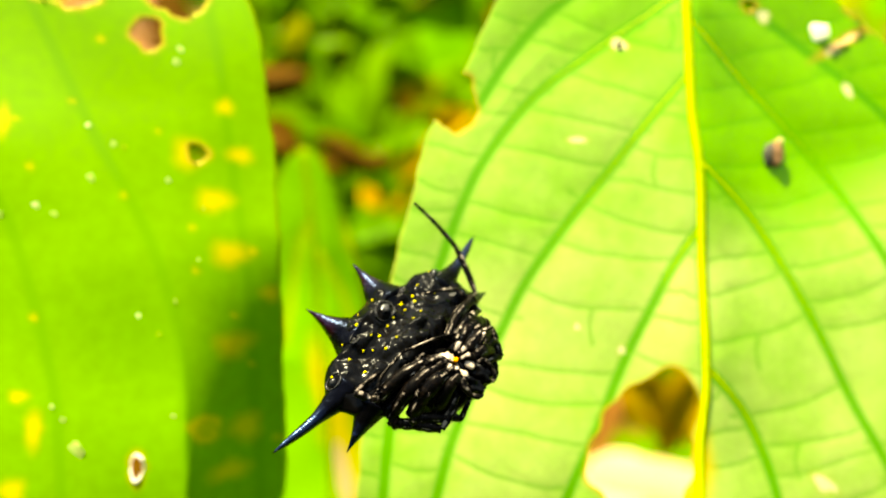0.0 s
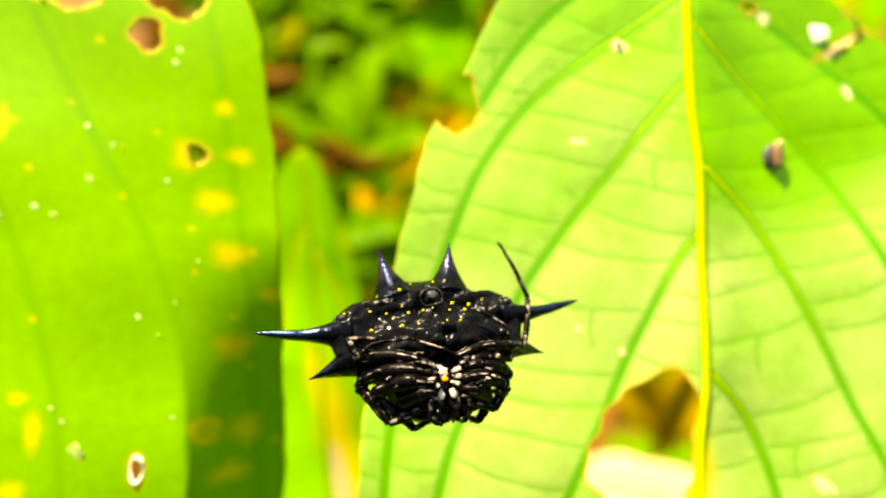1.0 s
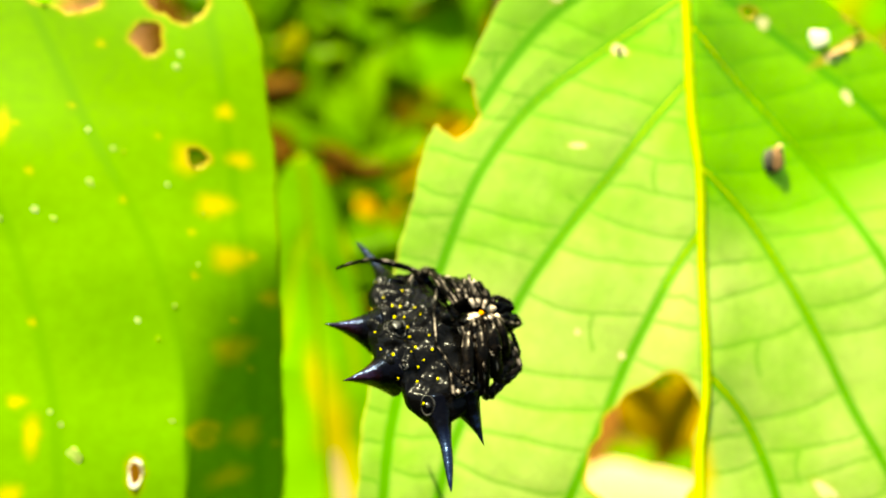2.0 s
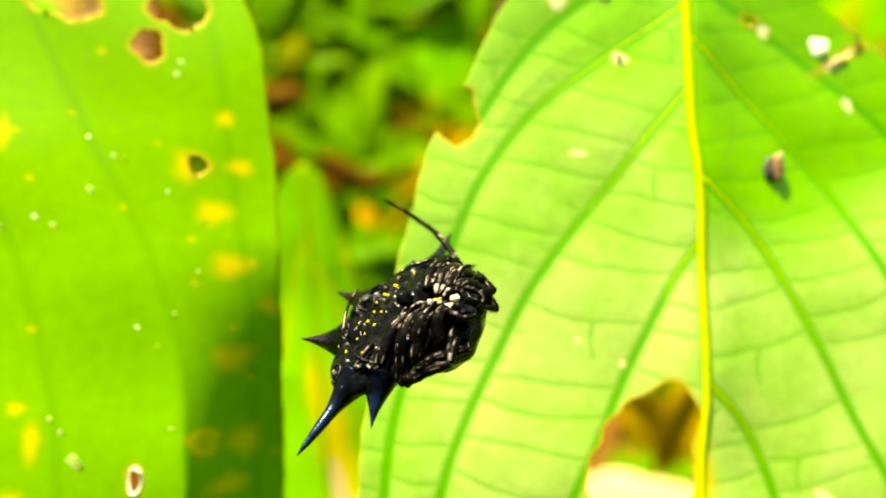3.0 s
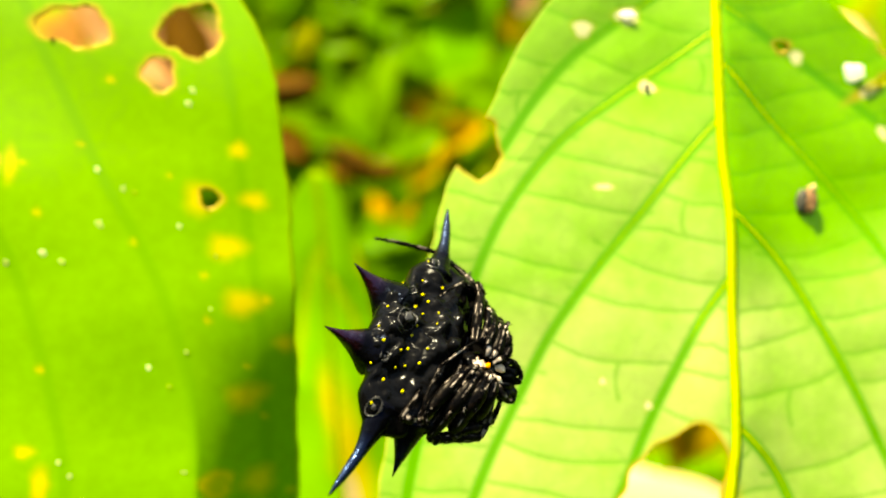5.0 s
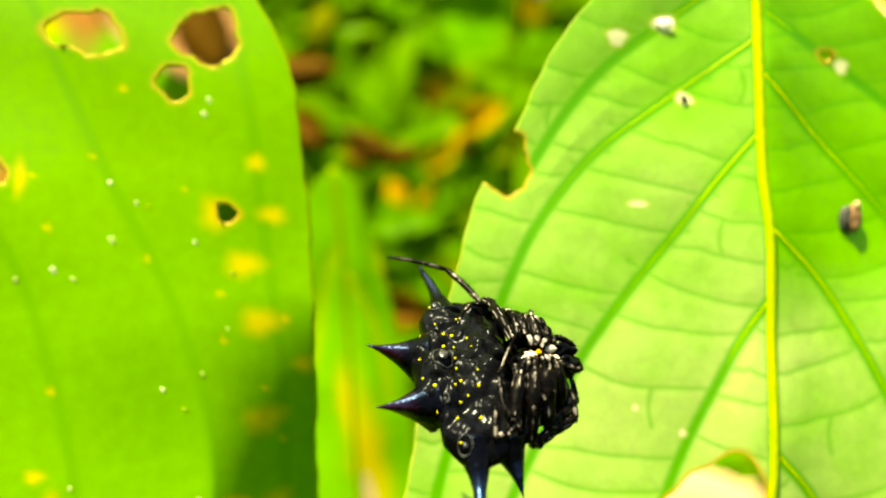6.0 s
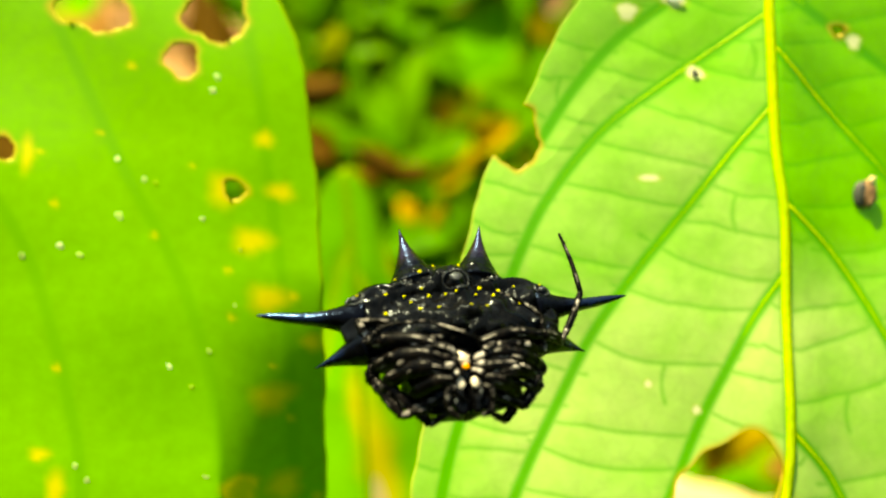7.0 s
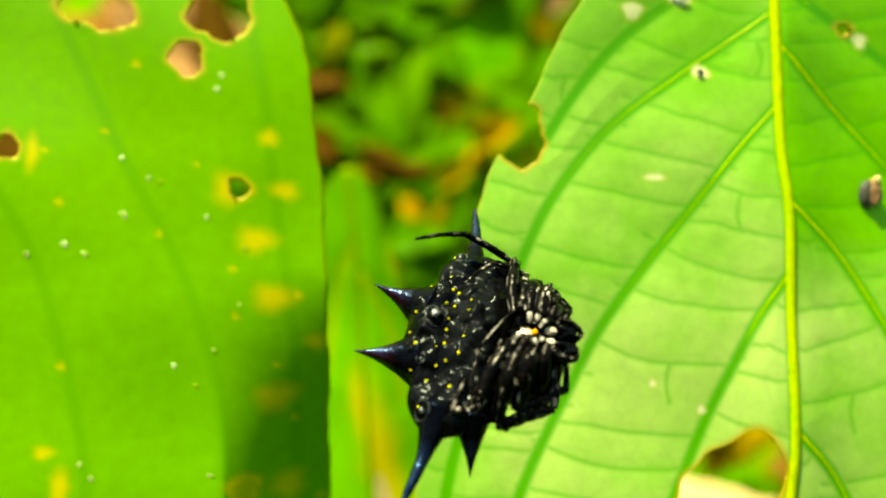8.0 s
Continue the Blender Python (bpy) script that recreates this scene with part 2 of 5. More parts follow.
def mesh_of(name, verts, faces, attrs=None, smooth=True):
    me = bpy.data.meshes.new(name)
    me.from_pydata([tuple(map(float, v)) for v in verts], [], [tuple(map(int, f)) for f in faces])
    for key, values in (attrs or {}).items():
        a = me.attributes.new(key, "FLOAT", "POINT")
        a.data.foreach_set("value", np.asarray(values, dtype=np.float32))
    if smooth:
        me.polygons.foreach_set("use_smooth", np.ones(len(me.polygons), dtype=bool))
    me.update()
    return me


def spline(points, steps=8):
    """A smooth curve through the points."""
    p = np.asarray(points, float)
    p = np.vstack([2 * p[0] - p[1], p, 2 * p[-1] - p[-2]])
    out = []
    for k in range(1, len(p) - 2):
        for s in np.linspace(0, 1, steps, endpoint=False):
            a, b, c, d = p[k - 1:k + 3]
            out.append(0.5 * (2 * b + (c - a) * s + (2 * a - 5 * b + 4 * c - d) * s * s + (3 * b - a - 3 * c + d) * s ** 3))
    out.append(p[-2])
    return np.array(out)


def tube(name, path, radius, sides=8, flat=1.0, caps=True, bands=1.0, tilt=None, pale=(1.0, 1.0), streaks=False):
    """A tube along a 3D path, radius(s) for s from 0 to 1; flat squeezes it along its local up."""
    path = np.asarray(path, float)
    n = len(path)
    verts, along, band, ridge = [], [], [], []
    up = np.array(tilt if tilt is not None else (0.03, -1.0, 0.02), float)
    for i in range(n):
        d = path[min(i + 1, n - 1)] - path[max(i - 1, 0)]
        d /= np.linalg.norm(d) + 1e-12
        side = np.cross(d, up)
        if np.linalg.norm(side) < 0.2:
            side = np.cross(d, np.array((1.0, 0.1, 0.0)))
        side /= np.linalg.norm(side) + 1e-12
        top = np.cross(side, d)
        s = i / (n - 1)
        r = radius(s)
        for k in range(sides):
            a = 2 * math.pi * k / sides
            verts.append(path[i] + r * (math.cos(a) * side + flat * math.sin(a) * top))
            along.append(s)
            ridge.append((0.5 + 0.5 * math.cos(6 * (a - math.pi / 2))) * (math.sin(a) > 0.2) if streaks else max(math.sin(a), 0.0))
            band.append(0.5 + 0.5 * math.sin(2 * math.pi * bands * s - 0.8))
    faces = [(i * sides + k, i * sides + (k + 1) % sides, (i + 1) * sides + (k + 1) % sides, (i + 1) * sides + k)
             for i in range(n - 1) for k in range(sides)]
    if caps:
        faces += [tuple(range(sides))[::-1], tuple((n - 1) * sides + k for k in range(sides))]
    return mesh_of(name, verts, faces, {"along": along, "band": band, "ridge": ridge, "pale": [max(pale[0] + (pale[1] - pale[0]) * a, 0.0) for a in along]})


# ---- large leaves ----
def catmull_x(points):
    """x of an outline or rib for a given height v."""
    c = spline(points, 14)
    order = np.argsort(c[:, 1])
    return lambda v: np.interp(v, c[order, 1], c[order, 0])


def nearest(px, py, lines):
    """Distance of each point to the nearest of the polylines."""
    best = np.full(px.shape, 1e9)
    for line in lines:
        lo, hi = line.min(0) - 2.0, line.max(0) + 2.0
        near = np.where((px > lo[0]) & (px < hi[0]) & (py > lo[1]) & (py < hi[1]))[0]
        if not len(near):
            continue
        x, y = px[near], py[near]
        b = best[near]
        for (ax, ay), (bx, by) in zip(line[:-1], line[1:]):
            dx, dy = bx - ax, by - ay
            s = np.clip(((x - ax) * dx + (y - ay) * dy) / (dx * dx + dy * dy + 1e-9), 0, 1)
            b = np.minimum(b, np.hypot(x - ax - s * dx, y - ay - s * dy))
        best[near] = b
    return best


def blot(px, py, spot):
    """1 on the rim of a slightly uneven oval, less inside."""
    u, v, rx, ry, turn = spot
    a = radians(turn)
    x, y = px - u, py - v
    x, y = x * math.cos(a) + y * math.sin(a), -x * math.sin(a) + y * math.cos(a)
    th = np.arctan2(y, x)
    k = u * 7.1 + v * 3.7
    return np.hypot(x / rx, y / ry) / (1 + 0.10 * np.sin(3 * th + k) + 0.06 * np.sin(5 * th + 2 * k) + 0.03 * np.sin(11 * th + k))


def cross_veins(mid, left, right, veins, rng, gap):
    """The ladder of fine veins between the side veins."""
    ribs = [np.array(spline(v, 6)) for v in veins]
    heights = np.arange(min(r[:, 1].min() for r in ribs), max(r[:, 1].max() for r in ribs), gap)
    lines = []
    for h in heights:
        xs = []
        for r in ribs:
            o = np.argsort(r[:, 1])
            if r[:, 1].min() < h < r[:, 1].max():
                xs.append(float(np.interp(h, r[o, 1], r[o, 0])))
        xs += [float(mid(h)), float(left(h)), float(right(h))]
        xs.sort()
        for a, b in zip(xs[:-1], xs[1:]):
            if b - a < 1.2 or rng.random() < 0.12:
                continue
            n = 9
            s = np.linspace(0, 1, n)
            y0 = h + rng.uniform(-0.3, 0.3) * gap
            sag = rng.uniform(-0.10, 0.02) * (b - a)
            y = y0 + (1 if a + b > 2 * float(mid(h)) else -1) * rng.uniform(0.10, 0.30) * (b - a) * (s - 0.5) + sag * 4 * s * (1 - s) + np.cumsum([rng.gauss(0, 0.10) for _ in range(n)])
            lines.append(np.stack([a + (b - a) * s, y], 1))
            if b - a > 3.0 and rng.random() < 0.13:        # a bow that runs on to the next cross vein
                q = rng.uniform(0.3, 0.7)
                x1, y1 = a + (b - a) * q, float(np.interp(q, s, y))
                t = np.linspace(0, 1, 8)
                lines.append(np.stack([x1 + rng.choice((-1, 1)) * rng.uniform(0.15, 0.5) * np.sin(t * 3.1), y1 - gap * 1.02 * t], 1))
    return lines


def rolled(points, roll):
    """Sets the points back by roll(u, v) millimetres, spread out as they recede."""
    if roll is None:
        return points
    k = 1 + roll(points[:, 0], points[:, 1]) / 86.0
    return np.column_stack([points[:, 0] * k, points[:, 1] * k, 86 - (86 - points[:, 2]) * k])


def large_leaf(plant, name, label, mid_p, left_p, right_p, veins_p, holes, spots, dry_glare, depth, quilt, gap, net, material, vein_mat, rib_mat, rise, seed, cell, roll=None, sheen_mask=None, far_vein_mat=None):
    """A blade with its edge, holes, net of veins and ribs; lengths in millimetres, z towards the light side."""
    rng = random.Random(seed)
    nrng = np.random.default_rng(seed)
    mid, left, right = catmull_x(mid_p), catmull_x(left_p), catmull_x(right_p)
    v0, v1 = mid_p[0][1], mid_p[-1][1]
    rows = int(abs(v1 - v0) / cell)
    wide = max(abs(r[0] - mid_p[0][0]) for r in list(left_p) + list(right_p))
    cols = int(wide / cell)
    vs = np.linspace(v0, v1, rows + 1)
    w = np.linspace(-1, 1, 2 * cols + 1)
    V = np.repeat(vs[:, None], len(w), 1)
    L, C, R = left(vs)[:, None], mid(vs)[:, None], right(vs)[:, None]
    U = np.where(w[None] < 0, C + w[None] * (C - L), C + w[None] * (R - C))
    # uneven margin
    edge = np.abs(w)[None] ** 12
    U = U + edge * (0.07 * np.sin(V * 0.9 + 1.0) + 0.04 * np.sin(V * 2.3)) * np.sign(w)[None]
    u, v = U.ravel(), V.ravel()
    count = len(w)
    inside = np.zeros(u.shape, bool)
    rim = np.zeros(u.shape)
    for h in holes:
        f = blot(u, v, h)
        inn = f < 1
        size = min(h[2], h[3])
        rim = np.maximum(rim, np.clip(1 - (f - 1) * size / 0.4, 0, 1) * (f >= 1))
        inside |= inn
    idx = np.arange(len(u)).reshape(rows + 1, count)
    quads = np.stack([idx[:-1, :-1], idx[1:, :-1], idx[1:, 1:], idx[:-1, 1:]], -1).reshape(-1, 4)
    cut = inside[quads]
    edge_verts = np.unique(quads[cut.any(1) & ~cut.all(1)])
    quads = quads[~cut.all(1)]
    for h in holes:                                  # draw the cells' corners on to the hole's outline
        f = blot(u, v, h)
        sel = edge_verts[(f[edge_verts] < 1)]
        g = np.clip(f[sel], 0.3, 1)
        u[sel] = h[0] + (u[sel] - h[0]) / g
        v[sel] = h[1] + (v[sel] - h[1]) / g
        rim[sel] = 1
    ribs = [spline(p, 6) for p in veins_p]
    fine = cross_veins(mid, left, right, veins_p, rng, gap)
    d1 = nearest(u, v, ribs + [spline(mid_p, 8)])
    d2 = nearest(u, v, fine)
    lift = quilt * (1 - np.exp(-(d1 / 1.6) ** 2)) + 0.2 * quilt * (1 - np.exp(-(d2 / 0.5) ** 2)) * (1 - np.exp(-(d1 / 0.8) ** 2))
    slow = np.array([noise.noise((a * 0.09, b * 0.09, seed)) for a, b in zip(u, v)])
    z = depth(u, v) + lift + 0.5 * slow
    net_mask = np.maximum(0.95 * np.exp(-(d1 / 0.46) ** 4), net * np.exp(-(d2 / 0.16) ** 2))
    spot = np.zeros(u.shape)
    for s in spots:
        f = blot(u, v, s[:5])
        spot = np.maximum(spot, np.maximum(0.95 * np.exp(-((f - 1) / 0.35) ** 2), 0.6 * (f < 1)) if len(s) > 5 else 0.88 * np.clip((1.5 - f) / 1.1, 0, 1) ** 1.3)
    dried = np.zeros(u.shape)
    for s in dry_glare:
        f = blot(u, v, s)
        dried = np.maximum(dried, np.clip((1.15 - f) / 0.4, 0, 1))
        spot = np.maximum(spot, 0.35 * np.clip((1.6 - f) / 0.7, 0, 1))
    rim = np.maximum(rim, 0.35 * (np.abs(np.tile(w, rows + 1)) > 0.992))
    me = mesh_of(name, rolled(np.stack([u, v, z], 1), roll) * MM, quads, {"net": net_mask, "spot": spot, "rim": rim, "dry_glare": dried, "sheen_mask": sheen_mask(u, v) if sheen_mask else np.zeros(u.shape)})
    bm = bmesh.new()
    bm.from_mesh(me)
    bmesh.ops.delete(bm, geom=[x for x in bm.verts if not x.link_faces], context="VERTS")
    bm.to_mesh(me)
    bm.free()
    blade = part(name, me, material, plant, label)
    solid = blade.modifiers.new("thickness", "SOLIDIFY")
    solid.thickness, solid.offset = 0.22 * MM, -1

    def on(line, rise):
        line = np.asarray(line)
        zz = depth(line[:, 0], line[:, 1]) + np.array([0.5 * noise.noise((a * 0.09, b * 0.09, seed)) for a, b in line]) + rise
        return rolled(np.column_stack([line, zz]), roll) * MM
    front = (0, 0, 1)
    rib = on(spline(mid_p, 10), 0.05)
    part("midrib", tube("midrib", rib, lambda s: (0.40 - 0.1 * s) * MM, 8, 0.5, tilt=front), rib_mat, blade, "raised midrib")
    for p in veins_p:
        line = spline(p, 7)
        keep = np.ones(len(line), bool)
        for h in holes:
            keep &= blot(line[:, 0], line[:, 1], h) > 1.02
        if not keep.all():
            line = line[:max(int(np.argmin(keep)), 2)]
        part("vein", tube("vein", on(line, rise), lambda s: (0.17 - 0.09 * s) * MM, 7, 0.5, tilt=front), far_vein_mat if far_vein_mat and p[-1][0] > p[0][0] else vein_mat, blade)
    return blade


def right_depth(u, v):
    """The two halves of the blade, folded a little along the midrib."""
    return 86 - (86.9 + 0.09 * v + np.where(u < 21, 0.12, 0.24) * (u - 21)) + 0.5 * np.exp(-((u - 21) / 3.0) ** 2)


def right_roll(u, v):
    """The upper half on the far side of the midrib rolls away from the light."""
    s = np.clip((u - 20.8) / 15.0, 0, 1)
    up = np.clip((v + 3.0) / 12.0, 0, 1)
    return 1.2 * s * (2 - s) * up * up * (3 - 2 * up)


def right_sheen(u, v):
    """Pale sky sheen painted on: strong low on the blade, thin near its stalk."""
    near_low = np.clip((18.0 - v) / 18.0, 0, 1)
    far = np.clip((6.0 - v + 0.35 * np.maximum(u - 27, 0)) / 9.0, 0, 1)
    return np.where(u < 20.5, 0.45 + 0.55 * near_low, 0.05 + 0.95 * far * far * (3 - 2 * far))


def on_right(u, v, rise):
    """A place on the green blade, in millimetres."""
    z = float(right_depth(np.array([u]), np.array([v]))[0]) + 0.5 * noise.noise((u * 0.09, v * 0.09, 3)) + rise
    return rolled(np.array([(u, v, z)]), right_roll)[0]


def left_depth(u, v):
    """The blade leans back at its top; its margin bends away."""
    base = 86 - (85.4 + 0.14 * (u + 26) + 0.15 * v)
    rib1 = np.interp(v, L_RIB1[:, 1], L_RIB1[:, 0])
    rib3 = np.interp(v, L_RIB3[:, 1], L_RIB3[:, 0])
    low = np.clip((2.0 - v) / 26.0, 0, 1)
    e1, e3 = np.maximum(u - rib1, 0), np.maximum(u - rib3, 0)
    return base - 1.15 * low * low * (3 - 2 * low) * e1 - 0.09 * e3 - 0.012 * np.maximum(-v - 3.0, 0) ** 2 * np.clip(e1 / 4.0, 0, 1) - 0.03 * low * low * np.maximum(u + 38, 0)


R_VEINS = [[(20.04, 27.74), (14.74, 23.84), (8.8, 19.39), (5.29, 15.34), (2.76, 11.37)], [(20.01, 21.5), (17.27, 19.6), (12.27, 16.1), (7.58, 12.51), (3.98, 8.14), (1.71, 4.04), (-0.62, -2.31), (-2.82, -8.58), (-4.1, -13.84), (-4.68, -19.89)], [(20.19, 14.4), (16.88, 10.65), (13.54, 6.45), (9.78, 1.86), (6.55, -2.65), (4.27, -7.08), (2.03, -11.66), (0.48, -15.53), (-0.61, -19.58)], [(20.85, 1.87), (18.59, -1.32), (16.6, -4.95), (14.47, -8.97), (12.34, -13.81), (10.02, -18.66), (8.87, -21.57)], [(20.06, 23.89), (25.92, 19.98), (32.01, 15.91), (37.7, 11.71), (41.87, 7.39)], [(20.19, 19.12), (24.22, 14.6), (29.2, 9.53), (33.2, 5.06), (37.61, -0.91), (41.7, -8.14)], [(20.88, 7.17), (24.93, 3.07), (28.33, -1.82), (31.22, -6.98), (34.09, -12.87), (36.91, -17.84), (39.42, -23.06)], [(21.07, -9.45), (23.98, -12.72), (25.88, -16.42), (27.07, -20.07), (28.09, -25.49)], [(20.49, -20.49), (17.6, -24.84), (14.82, -29.94)], [(20.46, -22.24), (24.06, -27.78), (25.86, -34.07)]]
L_VEINS = [[(-43.35, 32.54), (-39.19, 28.83), (-35.4, 24.14), (-33.4, 19.65), (-30.95, 14.74), (-28.53, 9.87), (-25.91, 5.28), (-23.54, 0.73), (-21.69, -4.46), (-20.6, -9.36), (-20.1, -15.04), (-19.88, -20.18), (-20.3, -28.52)], [(-43.98, 17.2), (-38.81, 9.48), (-34.84, 3.17), (-32.61, -2.62), (-31.06, -7.9), (-30.17, -11.37), (-29.61, -15.66), (-29.27, -19.88), (-29.28, -26.07)], [(-34.51, 40.09), (-26.36, 31.45), (-21.03, 23.73), (-18.74, 16.48), (-17.77, 9.81), (-17.04, 5.13), (-16.14, -0.41), (-15.79, -5.51), (-15.71, -12.11), (-15.8, -20.5), (-17.53, -29.17)], [(-44.1, 13.04), (-48.92, 6.19), (-51.79, -2.54), (-51.84, -15.08)], [(-43.58, 29.59), (-53.73, 19.68), (-59.67, 6.08), (-59.5, -10.82)]]
L_RIB1 = spline(L_VEINS[0], 6)[::-1]
L_RIB3 = spline(L_VEINS[2], 6)[::-1]
R_MID = [(19.48, 37.49), (19.99, 25.33), (20.11, 19.6), (20.35, 11.12), (20.85, 6.02), (20.91, -1.78), (21.04, -10.79), (20.47, -17.42), (20.48, -31.29), (20.72, -48.07)]
L_MID = [(-40.85, 55.22), (-43.32, 32.05), (-43.93, 10.76), (-43.25, -6.88), (-41.04, -23.56), (-35.94, -47.11)]
PLANE = HOME @ pose(0, 0, -0.086)


def stalk_and_stem(plant, top, depth, side):
    """The leaf stalk rises from the blade's base and bends over to a stem that stands beside the view."""
    x, y = top
    z = float(depth(np.array([x]), np.array([y]))[0])
    ground = PLANE.inverted() @ Vector((side * 0.001, 0.085, 0.03))
    path = spline([(x * MM, y * MM, z * MM), (x * MM + side * 0.00012, (y + 9) * MM, (z - 3) * MM),
                   (side * 0.5 * MM + 0.5 * x * MM, (y + 20) * MM, (z - 9) * MM), (side * 0.93 * MM, (y + 16) * MM, (z - 12) * MM),
                   (side * MM, (y + 10) * MM, (z - 13) * MM)], 8)
    part("stalk", tube("stalk", path, lambda s: (0.6 + 0.5 * s) * MM, 10), M_STEM, plant, "green leaf stalk")
    a = np.array(path[-1])
    b = np.array(ground)
    head = a + (a - b) / np.linalg.norm(a - b) * 0.012
    line = spline([head, a, a * 0.6 + b * 0.4 + np.array([0.003, 0, 0]), b], 8)
    part("stem", tube("stem", line, lambda s: (1.3 + 1.1 * s) * MM, 12), M_STEM, plant, "upright green-brown stem")


right_plant = thing("broadleaf_shrub", PLANE, "broad fresh green leaf with yellow midrib and insect-eaten holes", "plant")
right_blade = large_leaf(right_plant, "leaf_blade", "fresh green blade with notched margin",
           R_MID, [(19.48, 37.49), (11.97, 29.98), (4.49, 20.21), (1.72, 14.11), (-0.99, 9.58), (-3.72, -0.84), (-5.65, -9.58), (-6.58, -18.99), (-5.74, -29.08), (3.26, -41.08), (20.72, -48.07)],
           [(19.48, 37.49), (25.66, 29.25), (31.72, 22.77), (38.39, 17.92), (47.41, 6.99), (52.11, -10.81), (50.61, -27.04), (39.61, -42.06), (20.72, -48.07)],
           R_VEINS, [(16.04, -16.09, 4.12, 6.27, -14), (0.72, 11.7, 2.08, 2.26, 0), (34.73, 18.0, 0.29, 1.94, -60), (36.45, 20.81, 2.44, 1.27, -35), (25.67, 20.36, 0.57, 0.43, 0)],
           # pale dried spots; the thin one at 10.87, 8.82 paints glare
           [(20.7, -17.0, 1.0, 3.6, 3), (19.9, -19.5, 1.3, 2.4, 0)], [(14.4, 16.8, 0.69, 0.46, -20), (10.87, 8.82, 0.78, 0.23, 0), (9.28, 21.29, 0.74, 0.65, 0), (12.92, 22.44, 0.93, 0.65, 0), (31.05, -19.16, 0.93, 0.56, -40), (26.94, 19.56, 0.57, 0.57, 0), (14.25, -8.07, 0.32, 0.32, 0), (10.66, -6.16, 0.27, 0.27, 0), (33.37, 17.05, 0.77, 0.43, 30), (31.8, -19.42, 0.74, 0.28, -40), (34.57, 13.57, 0.39, 0.68, 30), (-3.74, 4.95, 0.36, 0.89, 20)],
           right_depth, 0.11, 2.8, 0.60, M_RIGHT, M_VEIN, M_MIDRIB, -0.06, 3, 0.15, right_roll, right_sheen, M_VEIN_YELLOW)
stalk_and_stem(right_plant, R_MID[0], right_depth, 82)

left_plant = thing("broadleaf_shrub", PLANE, "broad yellow-green leaf with parallel curved veins and yellow blotches", "plant")
left_blade = large_leaf(left_plant, "leaf_blade", "yellow-green blade, spotted and holed",
           L_MID, [(-40.85, 55.22), (-57.69, 36.1), (-68.08, 19.2), (-69.41, -2.46), (-64.16, -22.64), (-35.94, -47.11)],
           [(-40.85, 55.22), (-26.82, 38.29), (-16.5, 21.03), (-14.84, 14.23), (-13.74, 6.12), (-13.27, -3.69), (-13.54, -12.39), (-14.04, -20.89), (-17.57, -34.72), (-35.94, -47.11)],
           L_VEINS, [(-24.35, 17.77, 1.21, 1.4, 20), (-21.96, 21.44, 2.36, 2.17, 10), (-30.94, 21.51, 2.88, 1.58, -8), (-36.98, 10.66, 0.9, 0.9, 0), (-23.77, -17.0, 0.46, 0.95, 0), (-20.04, 7.8, 0.79, 0.69, -30)],
           [(-18.71, 3.95, 1.38, 0.92, 0), (-18.0, 11.71, 0.7, 0.65, 0), (-16.68, 7.71, 1.02, 0.65, -10), (-17.34, -0.41, 1.46, 1.01, 0), (-17.03, -7.8, 1.38, 1.02, 20), (-16.38, -14.76, 1.02, 1.2, 0), (-18.99, -14.35, 0.75, 0.85, 20, 1), (-14.14, -3.67, 0.74, 0.65, 0), (-32.87, -11.41, 0.7, 0.44, 0), (-20.71, 7.8, 1.29, 1.2, 0), (-15.58, -0.18, 0.41, 0.37, 0), (-31.57, -13.91, 0.61, 1.48, 0), (-35.12, 10.23, 0.45, 1.36, 0), (-17.48, -18.17, 1.18, 0.82, 0), (-32.96, -18.51, 0.95, 0.86, 0), (-30.11, 12.01, 0.22, 0.20, 0), (-32.96, 6.59, 0.29, 0.28, 0), (-34.31, 10.43, 0.36, 0.20, 0), (-20.31, 1.76, 0.22, 0.28, 0), (-25.73, 4.34, 0.29, 0.20, 0), (-28.04, 17.21, 0.36, 0.28, 0), (-23.29, 9.53, 0.22, 0.20, 0), (-32.10, -5.37, 0.29, 0.28, 0), (-33.00, -11.70, 0.36, 0.20, 0), (-19.91, -1.76, 0.22, 0.28, 0), (-15.84, -9.44, 0.29, 0.20, 0), (-14.26, -16.21, 0.36, 0.28, 0), (-16.97, -5.37, 0.22, 0.20, 0)], [],
           left_depth, 0.03, 4.2, 0.05, M_LEFT, M_VEIN_FLAT, M_VEIN_FLAT, -0.14, 5, 0.30)
stalk_and_stem(left_plant, L_MID[0], left_depth, -92)


def ball(name, loc, size, turn=0.0, seg=10, rings=6, lump=0.0, seed=0.0):
    """A small lumpy ellipsoid, sizes as half axes."""
    bm = bmesh.new()
    bmesh.ops.create_uvsphere(bm, u_segments=seg, v_segments=rings, radius=1.0)
    c, s = math.cos(turn), math.sin(turn)
    for x in bm.verts:
        k = 1 + lump * noise.noise(x.co * 1.7 + Vector((seed, 0, 0)))
        a, b, d = x.co.x * size[0] * k, x.co.y * size[1] * k, x.co.z * size[2] * k
        x.co = Vector((a * c - b * s, a * s + b * c, d)) + Vector(loc)
    for f in bm.faces:
        f.smooth = True
    me = bpy.data.meshes.new(name)
    bm.to_mesh(me)
    bm.free()
    return me


